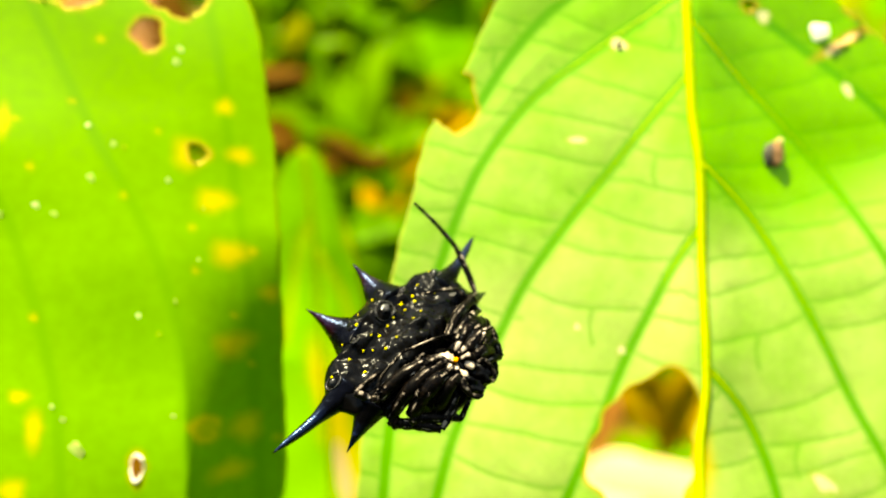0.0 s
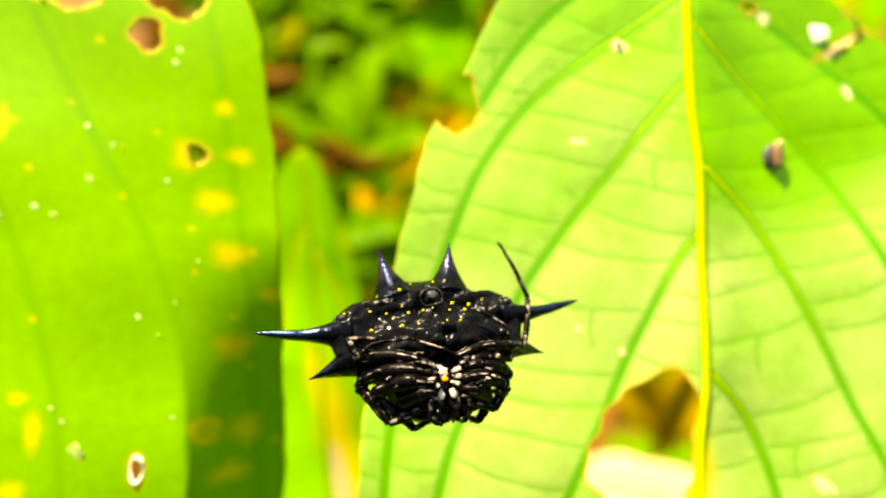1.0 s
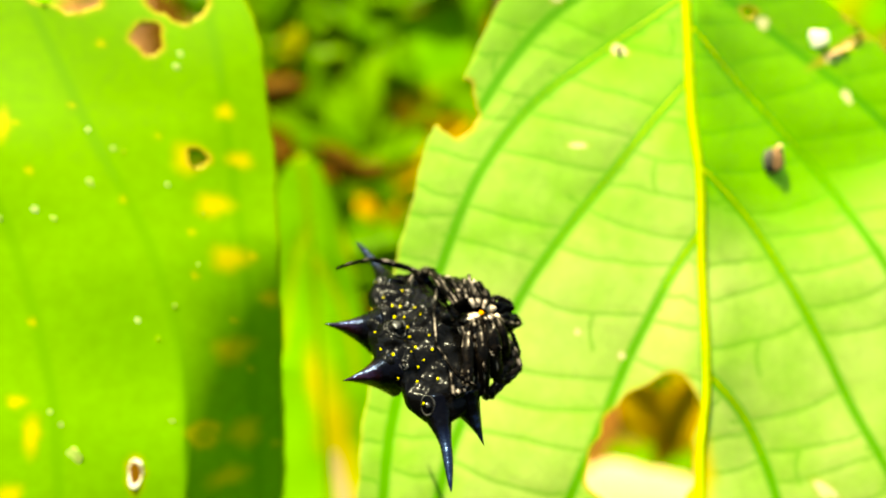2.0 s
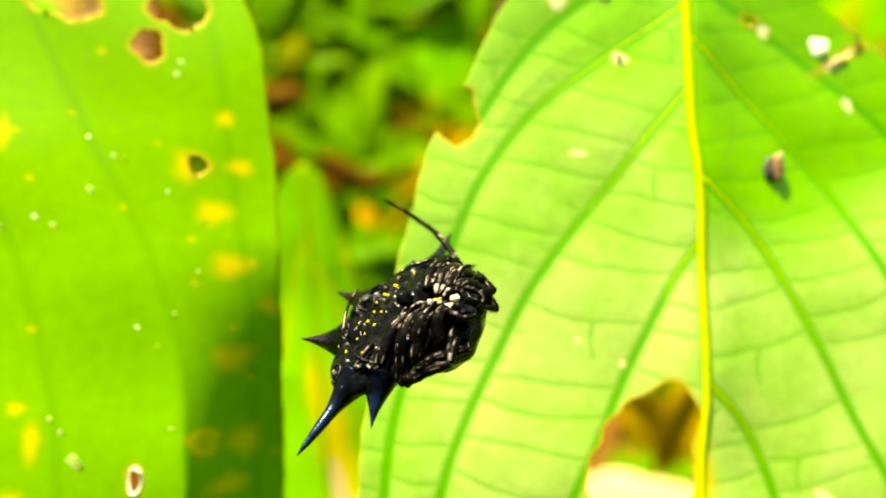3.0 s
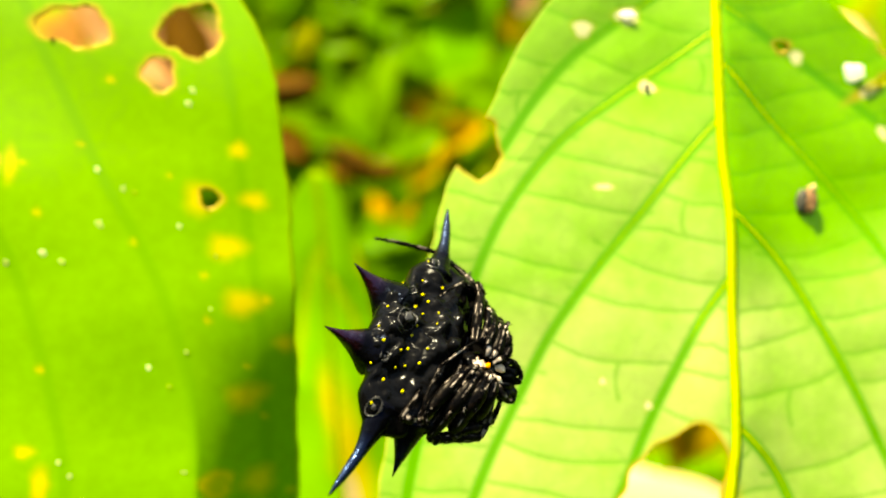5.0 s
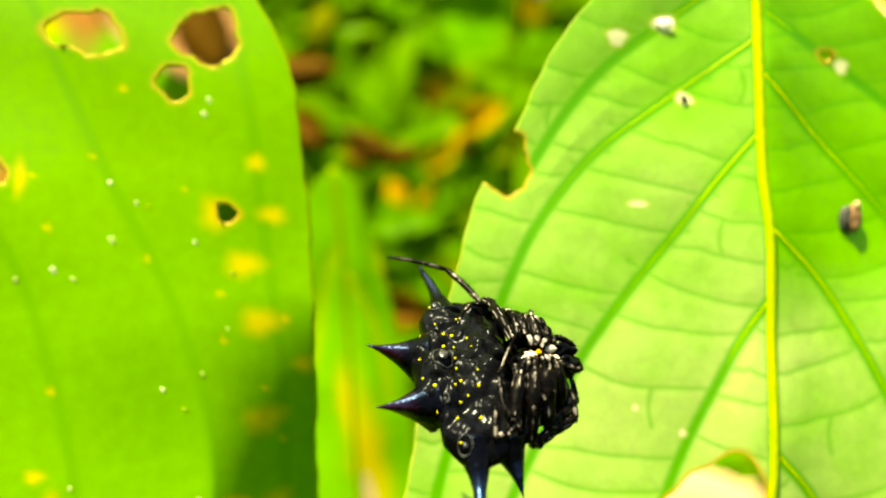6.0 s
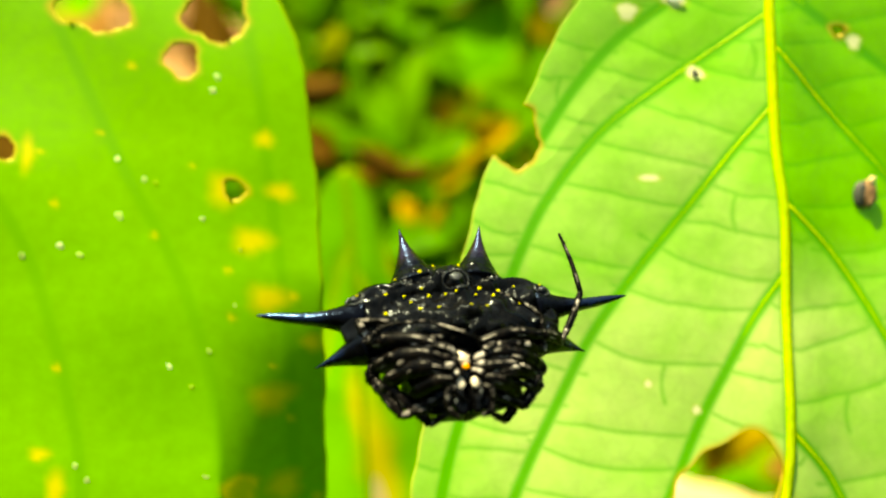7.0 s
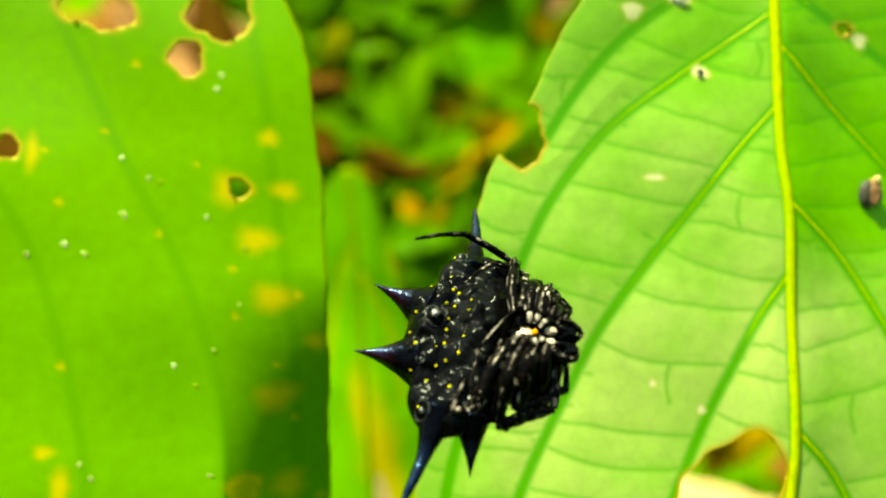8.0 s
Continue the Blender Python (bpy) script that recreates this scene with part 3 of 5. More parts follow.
for fu, fv, rx, ry, turn in [(-28.37, 5.63, 0.45, 0.41, 0), (-32.39, 3.41, 0.4, 0.36, 0), (-30.94, 2.74, 0.36, 0.31, 0), (-28.71, 10.01, 0.23, 0.23, 0), (-26.71, 8.51, 0.23, 0.23, 0), (-25.87, 8.24, 0.27, 0.23, 0), (-22.36, 5.55, 0.27, 0.27, 0), (-19.53, 3.21, 0.32, 0.28, 0), (-30.33, -12.23, 0.26, 0.26, 0), (-29.44, -13.23, 0.26, 0.26, 0), (-28.36, -15.69, 0.78, 0.82, 20), (-21.24, -13.15, 0.36, 0.18, 0), (-24.21, -5.33, 0.31, 0.27, 0), (-21.41, -4.2, 0.23, 0.27, 0), (-22.6, -6.77, 0.27, 0.22, 0), (-21.69, 16.41, 0.28, 0.37, 20), (-22.01, 15.34, 0.37, 0.33, 0), (-19.77, -0.87, 0.23, 0.23, 0), (-35.02, 2.72, 0.27, 0.36, 0)]:
    z = float(left_depth(np.array([fu]), np.array([fv]))[0]) + 0.5 * noise.noise((fu * 0.09, fv * 0.09, 5)) + 0.04
    part("pale_fleck", ball("pale_fleck", (fu * MM, fv * MM, z * MM), (rx * MM * 0.85, ry * MM * 0.85, 0.012 * MM), radians(turn), 14, 8, 0.35, fu), M_FLECK, left_blade)


# the dried cream rim of the long hole low on the yellow-green blade
rim_line = []
for a in np.linspace(0, 2 * math.pi, 25):
    k = 1.05 + 0.08 * math.sin(3 * a + 1)
    ru, rv = -23.77 + 0.46 * k * math.cos(a), -17.0 + 0.95 * k * math.sin(a)
    rz = float(left_depth(np.array([ru]), np.array([rv]))[0]) + 0.5 * noise.noise((ru * 0.09, rv * 0.09, 5)) + 0.06
    rim_line.append((ru * MM, rv * MM, rz * MM))
part("dried_rim", tube("dried_rim", rim_line, lambda s: (0.10 + 0.06 * math.sin(11 * s)) * MM, 7, caps=False), M_PAPER, left_blade, "cream dried rim of an eaten hole")


def papery_patch(u, v, rx, ry, turn):
    """White skin over an eaten spot; the larger stands for brightness through a hole."""
    u, v, z = on_right(u, v, 0.2)
    part("papery_patch", ball("papery_patch", (u * MM, v * MM, z * MM), (rx * MM, ry * MM, 0.05 * MM), radians(turn), 16, 8, 0.3, u), M_PAPER, right_blade, "white patch over an eaten spot")


for spot in [(31.78, 18.49, 1.16, 0.77, 10), (12.92, 22.44, 0.65, 0.42, 0)]:
    papery_patch(*spot)

su, sv, speck_z = on_right(14.4, 16.76, 0.22)
part("dark_speck", ball("dark_speck", (su * MM, sv * MM, speck_z * MM), (0.32 * MM, 0.22 * MM, 0.1 * MM), -0.5, 12, 8, 0.5, 3.0), M_SCALE_DARK, right_blade, "small dark scar")

# a brown husk stuck on the green blade
bu, bv, bz = on_right(27.46, 7.91, 0.26)
husk = thing("husk", PLANE @ pose(bu * MM, bv * MM, bz * MM, 0, 0, -8), "small brown dried husk stuck to the green leaf", "debris")
part("shell", ball("shell", (0.25 * MM, 0, 0.2 * MM), (0.55 * MM, 1.2 * MM, 0.3 * MM), 0, 14, 10, 0.5, 2.0), M_SCALE, husk)
part("lip", ball("lip", (0.25 * MM, 0.95 * MM, 0.2 * MM), (0.3 * MM, 0.45 * MM, 0.3 * MM), -0.4, 10, 6, 0.5, 5.0), M_DRIED, husk, "pale torn lip")
# a solid dark lump paints the shade in the husk's hollow side
part("underside", ball("underside", (-0.42 * MM, -0.2 * MM, 0.2 * MM), (0.5 * MM, 1.1 * MM, 0.32 * MM), 0, 12, 8, 0.4, 7.0), M_SCALE_DARK, husk, "dark lump for the shaded hollow side")


# a narrow leaf that stands farther back in the gap
BEHIND = HOME @ pose(0, 0, -0.160)


def flat_depth(u, v):
    return 0.002 * (v + 20) ** 2 - 0.10 * np.abs(u + 17) ** 1.3 - 0.04 * v


herb_back = thing("tall_herb", BEHIND, "narrow upright green leaf with a yellow withered stripe", "plant")
large_leaf(herb_back, "leaf_blade", "green blade with a yellow stripe",
           [(-20.8, 15.0), (-19.6, 5.0), (-18.0, -15.0), (-16.5, -35.0), (-15.0, -62.0)],
           [(-20.8, 15.0), (-23.2, 13.2), (-25.4, 8.0), (-27.0, -8.0), (-26.0, -30.0), (-22.0, -48.0), (-15.0, -62.0)],
           [(-20.8, 15.0), (-18.2, 13.4), (-15.8, 8.0), (-12.0, -6.0), (-9.0, -24.0), (-9.5, -44.0), (-15.0, -62.0)],
           [[(-19.6, 5.0), (-22.0, -2.0), (-23.5, -14.0)], [(-18.7, 0.0), (-14.5, -8.0), (-12.5, -18.0)]], [],
           [(-15.3, -27.0, 2.6, 12.0, 13), (-14.6, -29.0, 2.2, 11.0, 13), (-12.2, -38.0, 1.8, 9.0, 12), (-18.6, -19.0, 1.3, 6.0, 10), (-13.0, 1.0, 1.3, 4.0, 20)], [(-14.6, -34.0, 1.2, 5.0, 12)],
           flat_depth, 0.2, 4.0, 0.2, M_BACK_LEAF, M_VEIN_FLAT, M_VEIN_FLAT, -0.05, 9, 0.6)
foot = BEHIND.inverted() @ Vector((-0.014, 0.135, 0.09))
part("stalk", tube("stalk", spline([(-0.015, -0.061, float(flat_depth(np.array([-15.0]), np.array([-61.0]))[0]) * MM), (-0.0145, -0.085, 0.006), tuple(foot * 0.6 + Vector((-0.006, -0.035, 0.002))), tuple(foot)], 8), lambda s: (0.7 + 0.9 * s) * MM, 10), M_STEM, herb_back, "green leaf stalk")


# ---- the bank behind ----
def ground_height(x, y):
    """Level soil in front, a bank that rises behind the leaves, a plateau to the horizon."""
    s = max(0.0, min(1.0, (y - 0.02) / 0.95))
    h = 0.95 * s if s < 1 else 0.95
    bump = 0.018 * noise.noise((x * 9, y * 9, 1.3)) + 0.05 * noise.noise((x * 1.7, y * 1.7, 4.0))
    return h + bump * min(1.0, 0.25 + abs(y) * 2)


def ground_sheet():
    axis = np.concatenate([-np.geomspace(400, 0.6, 26), np.linspace(-0.55, 0.55, 78), np.geomspace(0.6, 400, 26)])
    ys = np.concatenate([-np.geomspace(400, 0.6, 22), np.linspace(-0.55, 1.1, 110), np.geomspace(1.2, 400, 26)])
    verts = [(x, y, ground_height(x, y)) for y in ys for x in axis]
    n = len(axis)
    faces = [(j * n + i, j * n + i + 1, (j + 1) * n + i + 1, (j + 1) * n + i) for j in range(len(ys) - 1) for i in range(n - 1)]
    ob = new("ground", mesh_of("ground", verts, faces))
    ob.data.materials.append(M_SOIL)
    return tagged(ob, "mossy green and brown forest soil on a rising bank", "ground", kind="structure")


ground_sheet()


def small_blade(name, length, width, bend, fold, n=9):
    """A pointed leaf along +y, folded along its rib and bent down to its tip."""
    verts, faces = [], []
    for i in range(n + 1):
        s = i / n
        half = width * (math.sin(math.pi * min(1, s * 0.97 + 0.03) ** 0.8)) * 0.5 + 0.0002
        y, z = length * s, -bend * length * s * s
        for k in (-1, -0.5, 0, 0.5, 1):
            verts.append((k * half, y, z + fold * abs(k) * half + 0.04 * length * math.sin(9 * s + 2 * k) * abs(k)))
    for i in range(n):
        for k in range(4):
            faces.append((i * 5 + k, i * 5 + k + 1, (i + 1) * 5 + k + 1, (i + 1) * 5 + k))
    me = mesh_of(name, verts, faces)
    bm = bmesh.new()
    bm.from_mesh(me)
    bmesh.ops.solidify(bm, geom=bm.faces[:], thickness=0.0003)
    bm.to_mesh(me)
    bm.free()
    return me


HERB_BLADES = [small_blade("leaf", 0.032, 0.012, 0.35, 0.5), small_blade("leaf", 0.040, 0.009, 0.5, 0.4), small_blade("leaf", 0.026, 0.015, 0.2, 0.3)]
YELLOW_BLADES = [m.copy() for m in HERB_BLADES]
for m in HERB_BLADES:
    m.materials.append(M_HERB)
for m in YELLOW_BLADES:
    m.materials.append(M_HERB_YELLOW)
DEAD_SIZES = ((0.05, 0.026, 0.25, 0.9), (0.04, 0.022, -0.3, 0.6), (0.06, 0.024, 0.1, -0.7))
DEAD = [small_blade("blade", *size) for size in DEAD_SIZES]
DEAD_RIBS = [tube("rib", [(0, l * k / 8, -b * l * (k / 8) ** 2 + 0.0002) for k in range(9)], lambda s: 0.0007 - 0.0005 * s, 6, tilt=(0, 0, 1)) for l, w, b, f in DEAD_SIZES]
DEAD_PALE = [m.copy() for m in DEAD]
DEAD_TAN = [m.copy() for m in DEAD]
DEAD_YELLOW = [m.copy() for m in DEAD]
for m in DEAD_YELLOW:
    m.materials.append(M_LITTER_YELLOW)
for m in DEAD_TAN:
    m.materials.append(M_LITTER_TAN)
for m in DEAD:
    m.materials.append(M_LITTER)
for m in DEAD_PALE:
    m.materials.append(M_LITTER_PALE)
for m in DEAD_RIBS:
    m.materials.append(M_LITTER)


def herb(x, y, rng, height, leaves, yellow):
    """A low plant: a stem with leaves set round it."""
    z = ground_height(x, y)
    lean = (rng.uniform(-0.012, 0.012), rng.uniform(-0.012, 0.012))
    ob = thing("herb", pose(x, y, z - 0.003, 38, 0, 0), "low green herb on the soil bank, partly yellowed" if yellow > 0.4 else "low green herb growing on the soil bank", "plant", "herbs on the bank")
    top = np.array([lean[0], lean[1], height])
    path = spline([(0, 0, 0), (lean[0] * 0.3, lean[1] * 0.3, height * 0.5), top], 6)
    part("stem", tube("stem", path, lambda s: 0.0016 - 0.001 * s, 6), M_STEM, ob)
    leaves = leaves * 3 // 2
    for k in range(leaves):
        s = 0.25 + 0.75 * k / max(leaves - 1, 1)
        i = min(int(s * (len(path) - 1)), len(path) - 1)
        blade = new("leaf", rng.choice(YELLOW_BLADES if rng.random() < yellow else HERB_BLADES))
        blade.parent = ob
        size = rng.uniform(0.6, 1.15)
        blade.matrix_basis = Matrix.Translation(path[i]) @ pose(0, 0, 0, rng.uniform(-2, 22), rng.uniform(-15, 15), k * 137.5 + rng.uniform(-25, 25)) @ Matrix.Scale(size, 4)
    return ob


def dead_leaf(x, y, rng, tone="brown", curl=None):
    z = ground_height(x, y) + 0.006
    k = rng.randrange(3) if curl is None else curl
    ob = new("fallen_leaf", {"tan": DEAD_TAN, "pale": DEAD_PALE, "yellow": DEAD_YELLOW, "brown": DEAD}[tone][k])
    new("rib", DEAD_RIBS[k]).parent = ob
    ob.matrix_world = pose(x, y, z, 45 + rng.uniform(-25, 20), rng.uniform(-25, 25), 0) @ pose(0, 0, 0, 0, 0, rng.uniform(0, 360)) @ Matrix.Scale(rng.uniform(0.6, 1.2), 4)
    return tagged(ob, {"tan": "pinkish tan", "pale": "pale tan", "yellow": "yellow-brown", "brown": "brown"}[tone] + " curled fallen leaf on the soil", "fallen leaf", "leaf litter")


bank_rng = random.Random(11)
for k in range(20):
    bx, by = bank_rng.uniform(-0.30, 0.30), bank_rng.uniform(0.14, 0.62)
    dead_leaf(bx, by, bank_rng, "pale" if bank_rng.random() < 0.04 else "brown")
for k in range(150):
    bx, by = bank_rng.uniform(-0.13, 0.13), bank_rng.uniform(0.21, 0.46)
    if (abs(bx - 0.062) < 0.055 and by < 0.30) or (bx < -0.085 and 0.34 < by < 0.41):
        continue
    herb(bx, by, bank_rng, bank_rng.uniform(0.002, 0.008), bank_rng.randint(6, 9), 0.16 if -0.06 < bx < 0.01 and 0.315 < by < 0.345 else 0.03 if by > 0.30 else 0.15)
herb(0.067, 0.262, bank_rng, 0.030, 6, 0.3)
for k in range(34):
    herb(bank_rng.uniform(-0.06, 0.02), bank_rng.uniform(0.285, 0.36), bank_rng, bank_rng.uniform(0.002, 0.008), bank_rng.randint(6, 9), 0.12)
# curled leaves caught on top of the herbs
for bx, by, bz, turn, size, tone in (
        (-0.1120, 0.3750, 0.3660, 65, 1.6, "tan"),
        (-0.0940, 0.3610, 0.3790, 20, 0.75, "brown"),
        (-0.1382, 0.3956, 0.3853, 110, 1.2, "tan"),
        (0.0560, 0.2350, 0.2600, 80, 1.7, "pale"),
        (0.0690, 0.2400, 0.2630, 125, 1.0, "pale"),
        (0.0490, 0.2500, 0.2690, 100, 0.8, "pale"),
        (0.0450, 0.2280, 0.2530, 60, 1.5, "pale"),
        (0.0594, 0.2632, 0.3000, 30, 0.62, "yellow"),
        (0.0744, 0.2575, 0.2955, 150, 0.66, "yellow"),
        (0.1203, 0.3338, 0.3881, 40, 0.6, "pale"),
        (-0.0578, 0.3404, 0.3696, 95, 0.5, "brown"),
        (-0.0330, 0.3196, 0.3537, 60, 0.32, "brown"),
        (-0.0215, 0.2639, 0.3271, 80, 0.4, "brown"),
        (-0.1591, 0.344, 0.3558, 60, 1.5, "brown")):
    caught = dead_leaf(bx, by, bank_rng, tone, 1 if tone == "tan" else None)
    bx, by, bz = bx * 0.96, by * 0.96, bz * 0.96 + 0.02
    caught.matrix_world = pose(bx, by, bz, 28 if tone in ("tan", "pale") else 50, 0, 0) @ pose(0, 0, 0, 0, 0, turn) @ Matrix.Translation((0, -0.025 * size, 0)) @ Matrix.Scale(size, 4)

# yellowed and brown leaves that lie across the herbs in the gap
for bx, by, bz, turn, size, k, yellow in (
        (0.0050, 0.3510, 0.3460, -50, 0.40, 0, True),
        (-0.0020, 0.3480, 0.3390, -35, 0.34, 2, True),
        (-0.0080, 0.3400, 0.3350, -60, 0.36, 1, True),
        (-0.0250, 0.3280, 0.3280, 30, 0.24, 0, True),
        (-0.0150, 0.3250, 0.3270, -20, 0.20, 2, True),
        (0.0190, 0.3800, 0.3740, 20, 0.30, 1, True),
        (-0.1005, 0.2725, 0.2600, 20, 0.60, 0, False),
        (-0.0590, 0.3545, 0.3400, 50, 0.42, 0, False),
        (-0.0259, 0.3404, 0.3360, 95, 0.36, 2, False),
        (-0.0120, 0.3590, 0.3500, -30, 0.26, 1, False),
        (-0.0400, 0.3430, 0.3350, 70, 0.26, 0, False)):
    lying = new("fallen_leaf", (DEAD_YELLOW if yellow else DEAD)[k])
    new("rib", DEAD_RIBS[k]).parent = lying
    lying.matrix_world = pose(bx * 0.99, by - 0.006, bz + 0.006, 48, 0, 0) @ pose(0, 0, 0, 0, 0, turn) @ Matrix.Translation((0, -0.025 * size, 0)) @ Matrix.Scale(size, 4)
    tagged(lying, "yellowed fallen leaf lying across the herbs" if yellow else "brown withered fallen leaf lying across the herbs", "fallen leaf", "leaf litter")
tan_leaf = dead_leaf(0.0268, 0.383, bank_rng, "tan")
tan_leaf.matrix_world = pose(0.0268, 0.3835, 0.3878, 48, 0, 0) @ pose(0, 0, 0, 0, 0, -30) @ Matrix.Translation((0, -0.009, 0)) @ Matrix.Scale(0.36, 4)

# a dark hedge added behind and beside the camera, unseen, to darken reflections
def hedge():
    verts, faces, n, m = [], [], 90, 18
    for j in range(m + 1):
        for i in range(n + 1):
            a = math.pi * (1.0 + i / n) + 0.0
            r = 1.1 + 0.16 * noise.noise((math.cos(a) * 4, math.sin(a) * 4, j * 0.5)) + 0.05 * noise.noise((math.cos(a) * 15, math.sin(a) * 15, j * 1.7)) - 0.01 * j
            verts.append((r * 1.1 * math.cos(a), r * math.sin(a), -0.1 + j * 0.053 + 0.12 * noise.noise((i * 0.35, j, 2.0)) * (j == m)))
    faces = [(j * (n + 1) + i, j * (n + 1) + i + 1, (j + 1) * (n + 1) + i + 1, (j + 1) * (n + 1) + i) for j in range(m) for i in range(n)]
    ob = new("backdrop", mesh_of("backdrop", verts, faces))
    ob.data.materials.append(M_DARK_SCREEN)
    solid = ob.modifiers.new("thickness", "SOLIDIFY")
    solid.thickness = 0.2
    return tagged(ob, "unseen dark green hedge added to darken reflections", "hedge", kind="structure")


hedge()

# ---- the spider (body frame in millimetres: x across, y from belly to back, z from head to rear) ----
SPIDER = thing("spiny_orb_weaver_spider", pose(0, 0.04, 0.46), "glossy black spiny spider with yellow dots and blue-sheened spines", "spider")

HALF_OUTLINE = [(0, 2.3), (1.0, 2.35), (1.9, 2.45), (2.8, 1.85), (3.6, 1.3), (4.6, 1.30), (5.5, 0.85), (6.2, 0.15), (6.6, -0.6), (6.3, -1.5), (6.0, -2.4), (5.0, -2.95), (3.0, -3.5), (0, -3.8)]
outline = spline(HALF_OUTLINE + [(-a, b) for a, b in HALF_OUTLINE[-2:0:-1]] + [HALF_OUTLINE[0]], 6)[:-1]
OUT_ANGLE = np.arctan2(outline[:, 1], outline[:, 0])
OUT_R = np.hypot(outline[:, 0], outline[:, 1])
_o = np.argsort(OUT_ANGLE)
OUT_ANGLE, OUT_R = OUT_ANGLE[_o], OUT_R[_o]


def out_radius(a):
    a = (a + math.pi) % (2 * math.pi) - math.pi
    return float(np.interp(a, OUT_ANGLE, OUT_R, period=2 * math.pi))


def middle_y(x, z):
    return 0.010 * x * x + 0.05 * z * (1 if z < 0 else -2) - 0.1


def shell_y(x, z, front=True):
    """The belly (front) or back surface of the abdomen over (x, z)."""
    rho = min(math.hypot(x, z) / out_radius(math.atan2(z, x)), 1.0)
    h = max(1 - rho ** 2.4, 0) ** 0.5
    wr = 0.30 * noise.noise((x * 0.9, z * 0.9, 0.0)) + 0.32 * abs(noise.noise((x * 0.95, z * 0.95, 3.0))) + 0.10 * abs(noise.noise((x * 2.0, z * 1.7, 7.0)))
    ax = abs(x)
    lobes = (0.60 * math.exp(-((ax - 5.2) / 0.9) ** 2 - ((z - 0.2) / 0.8) ** 2) + 0.45 * math.exp(-((ax - 2.0) / 0.8) ** 2 - ((z - 1.6) / 0.7) ** 2)
             + 0.40 * math.exp(-(x / 0.9) ** 2 - ((z - 0.9) / 0.8) ** 2) + 0.5 * math.exp(-((ax - 5.4) / 0.8) ** 2 - ((z + 2.2) / 0.7) ** 2)
             - 0.35 * math.exp(-((ax - 3.4) / 0.8) ** 2 - ((z + 0.2) / 1.2) ** 2))
    if front:
        return middle_y(x, z) - (1.1 + lobes + 0.9 * math.exp(-(x / 3.0) ** 2 - ((z + 2.6) / 1.5) ** 2)) * h - wr * (0.4 + h)
    return middle_y(x, z) + (1.0 + 0.35 * lobes) * h + wr * (0.4 + h)


def abdomen():
    rings, seg = 64, 220
    verts, faces = [], []
    for side in (True, False):
        for i in range(rings + (1 if side else 0)):
            rho = (i / rings) ** 0.8
            for k in range(seg):
                a = 2 * math.pi * k / seg
                r = out_radius(a) * rho
                x, z = r * math.cos(a), r * math.sin(a)
                verts.append((x * MM, shell_y(x, z, side) * MM, z * MM))
    base = (rings + 1) * seg
    for i in range(rings):
        for k in range(seg):
            n = (k + 1) % seg
            faces.append((i * seg + k, i * seg + n, (i + 1) * seg + n, (i + 1) * seg + k))
            lo = base + i * seg
            hi = base + (i + 1) * seg if i + 1 < rings else rings * seg
            faces.append((lo + n, lo + k, hi + k, hi + n))
    me = mesh_of("abdomen", verts, faces)
    bm = bmesh.new()
    bm.from_mesh(me)
    bmesh.ops.remove_doubles(bm, verts=bm.verts[:], dist=1e-6)
    bmesh.ops.recalc_face_normals(bm, faces=bm.faces[:])
    bm.to_mesh(me)
    bm.free()
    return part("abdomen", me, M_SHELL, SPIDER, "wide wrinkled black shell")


ABDOMEN = abdomen()


def spine(root, bend, tip, base, shaft, reach, power, material, label):
    """A thorn: a flared foot that runs into a round shaft with a sharp tip."""
    path = spline([root, bend, tip], 12) * MM

    def radius(s):
        foot = (base - shaft) * max(1 - s / reach, 0) ** power
        return (foot + shaft * (1 - s ** 2.8) ** 0.8 + 0.012) * MM
    part("spine", tube("spine", path, radius, 14), material, ABDOMEN, label)


for m in (-1, 1):
    spine((m * 4.9, 0.2, -0.55), (m * 8.0, 0.40, -0.25), (m * 11.0, 0.73, 0.39), 1.25, 0.40, 0.52, 1.7, M_SPINE, "long blue-black side spine")
    spine((m * 4.9, 0.2, -2.4), (m * 6.5, 0.78, -2.70), (m * 7.89, 1.41, -2.89), 1.2, 0.2, 0.95, 1.8, M_SPINE, "short blue-black front spine")
    spine((m * 1.8, 0.05, 1.5), (m * 2.12, -0.38, 3.2), (m * 2.43, -0.84, 4.87), 1.65, 0.24, 0.95, 1.9, M_SPINE_RED, "red-black rear spine")


for m in (-1, 1):
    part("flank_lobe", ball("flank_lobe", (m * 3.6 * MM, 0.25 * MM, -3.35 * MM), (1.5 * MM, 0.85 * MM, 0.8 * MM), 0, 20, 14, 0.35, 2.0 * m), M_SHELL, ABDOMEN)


def belly_spot(x, z, r, material, name="yellow_spot", label=""):
    y = shell_y(x, z) - 0.02
    part(name, ball(name, (x * MM, y * MM, z * MM), (r * MM, 0.09 * MM, r * 0.8 * MM), 0, 8, 6, 0.3, x), material, ABDOMEN, label)


DOTS = [(0.3, -0.05), (1.42, -0.28), (2.3, -0.4), (2.75, 0.06), (3.75, 0.43), (3.8, -0.9), (1.75, 1.36), (3.05, 1.42), (0.7, 1.9), (5.4, 0.5), (0.9, -1.3), (1.85, -1.1), (1.65, 0.2)]
dot_rng = random.Random(4)
for x, z in DOTS:
    for m in (-1, 1):
        belly_spot(m * x + dot_rng.uniform(-0.1, 0.1), z + dot_rng.uniform(-0.1, 0.1), dot_rng.uniform(0.07, 0.13), M_SPOT)


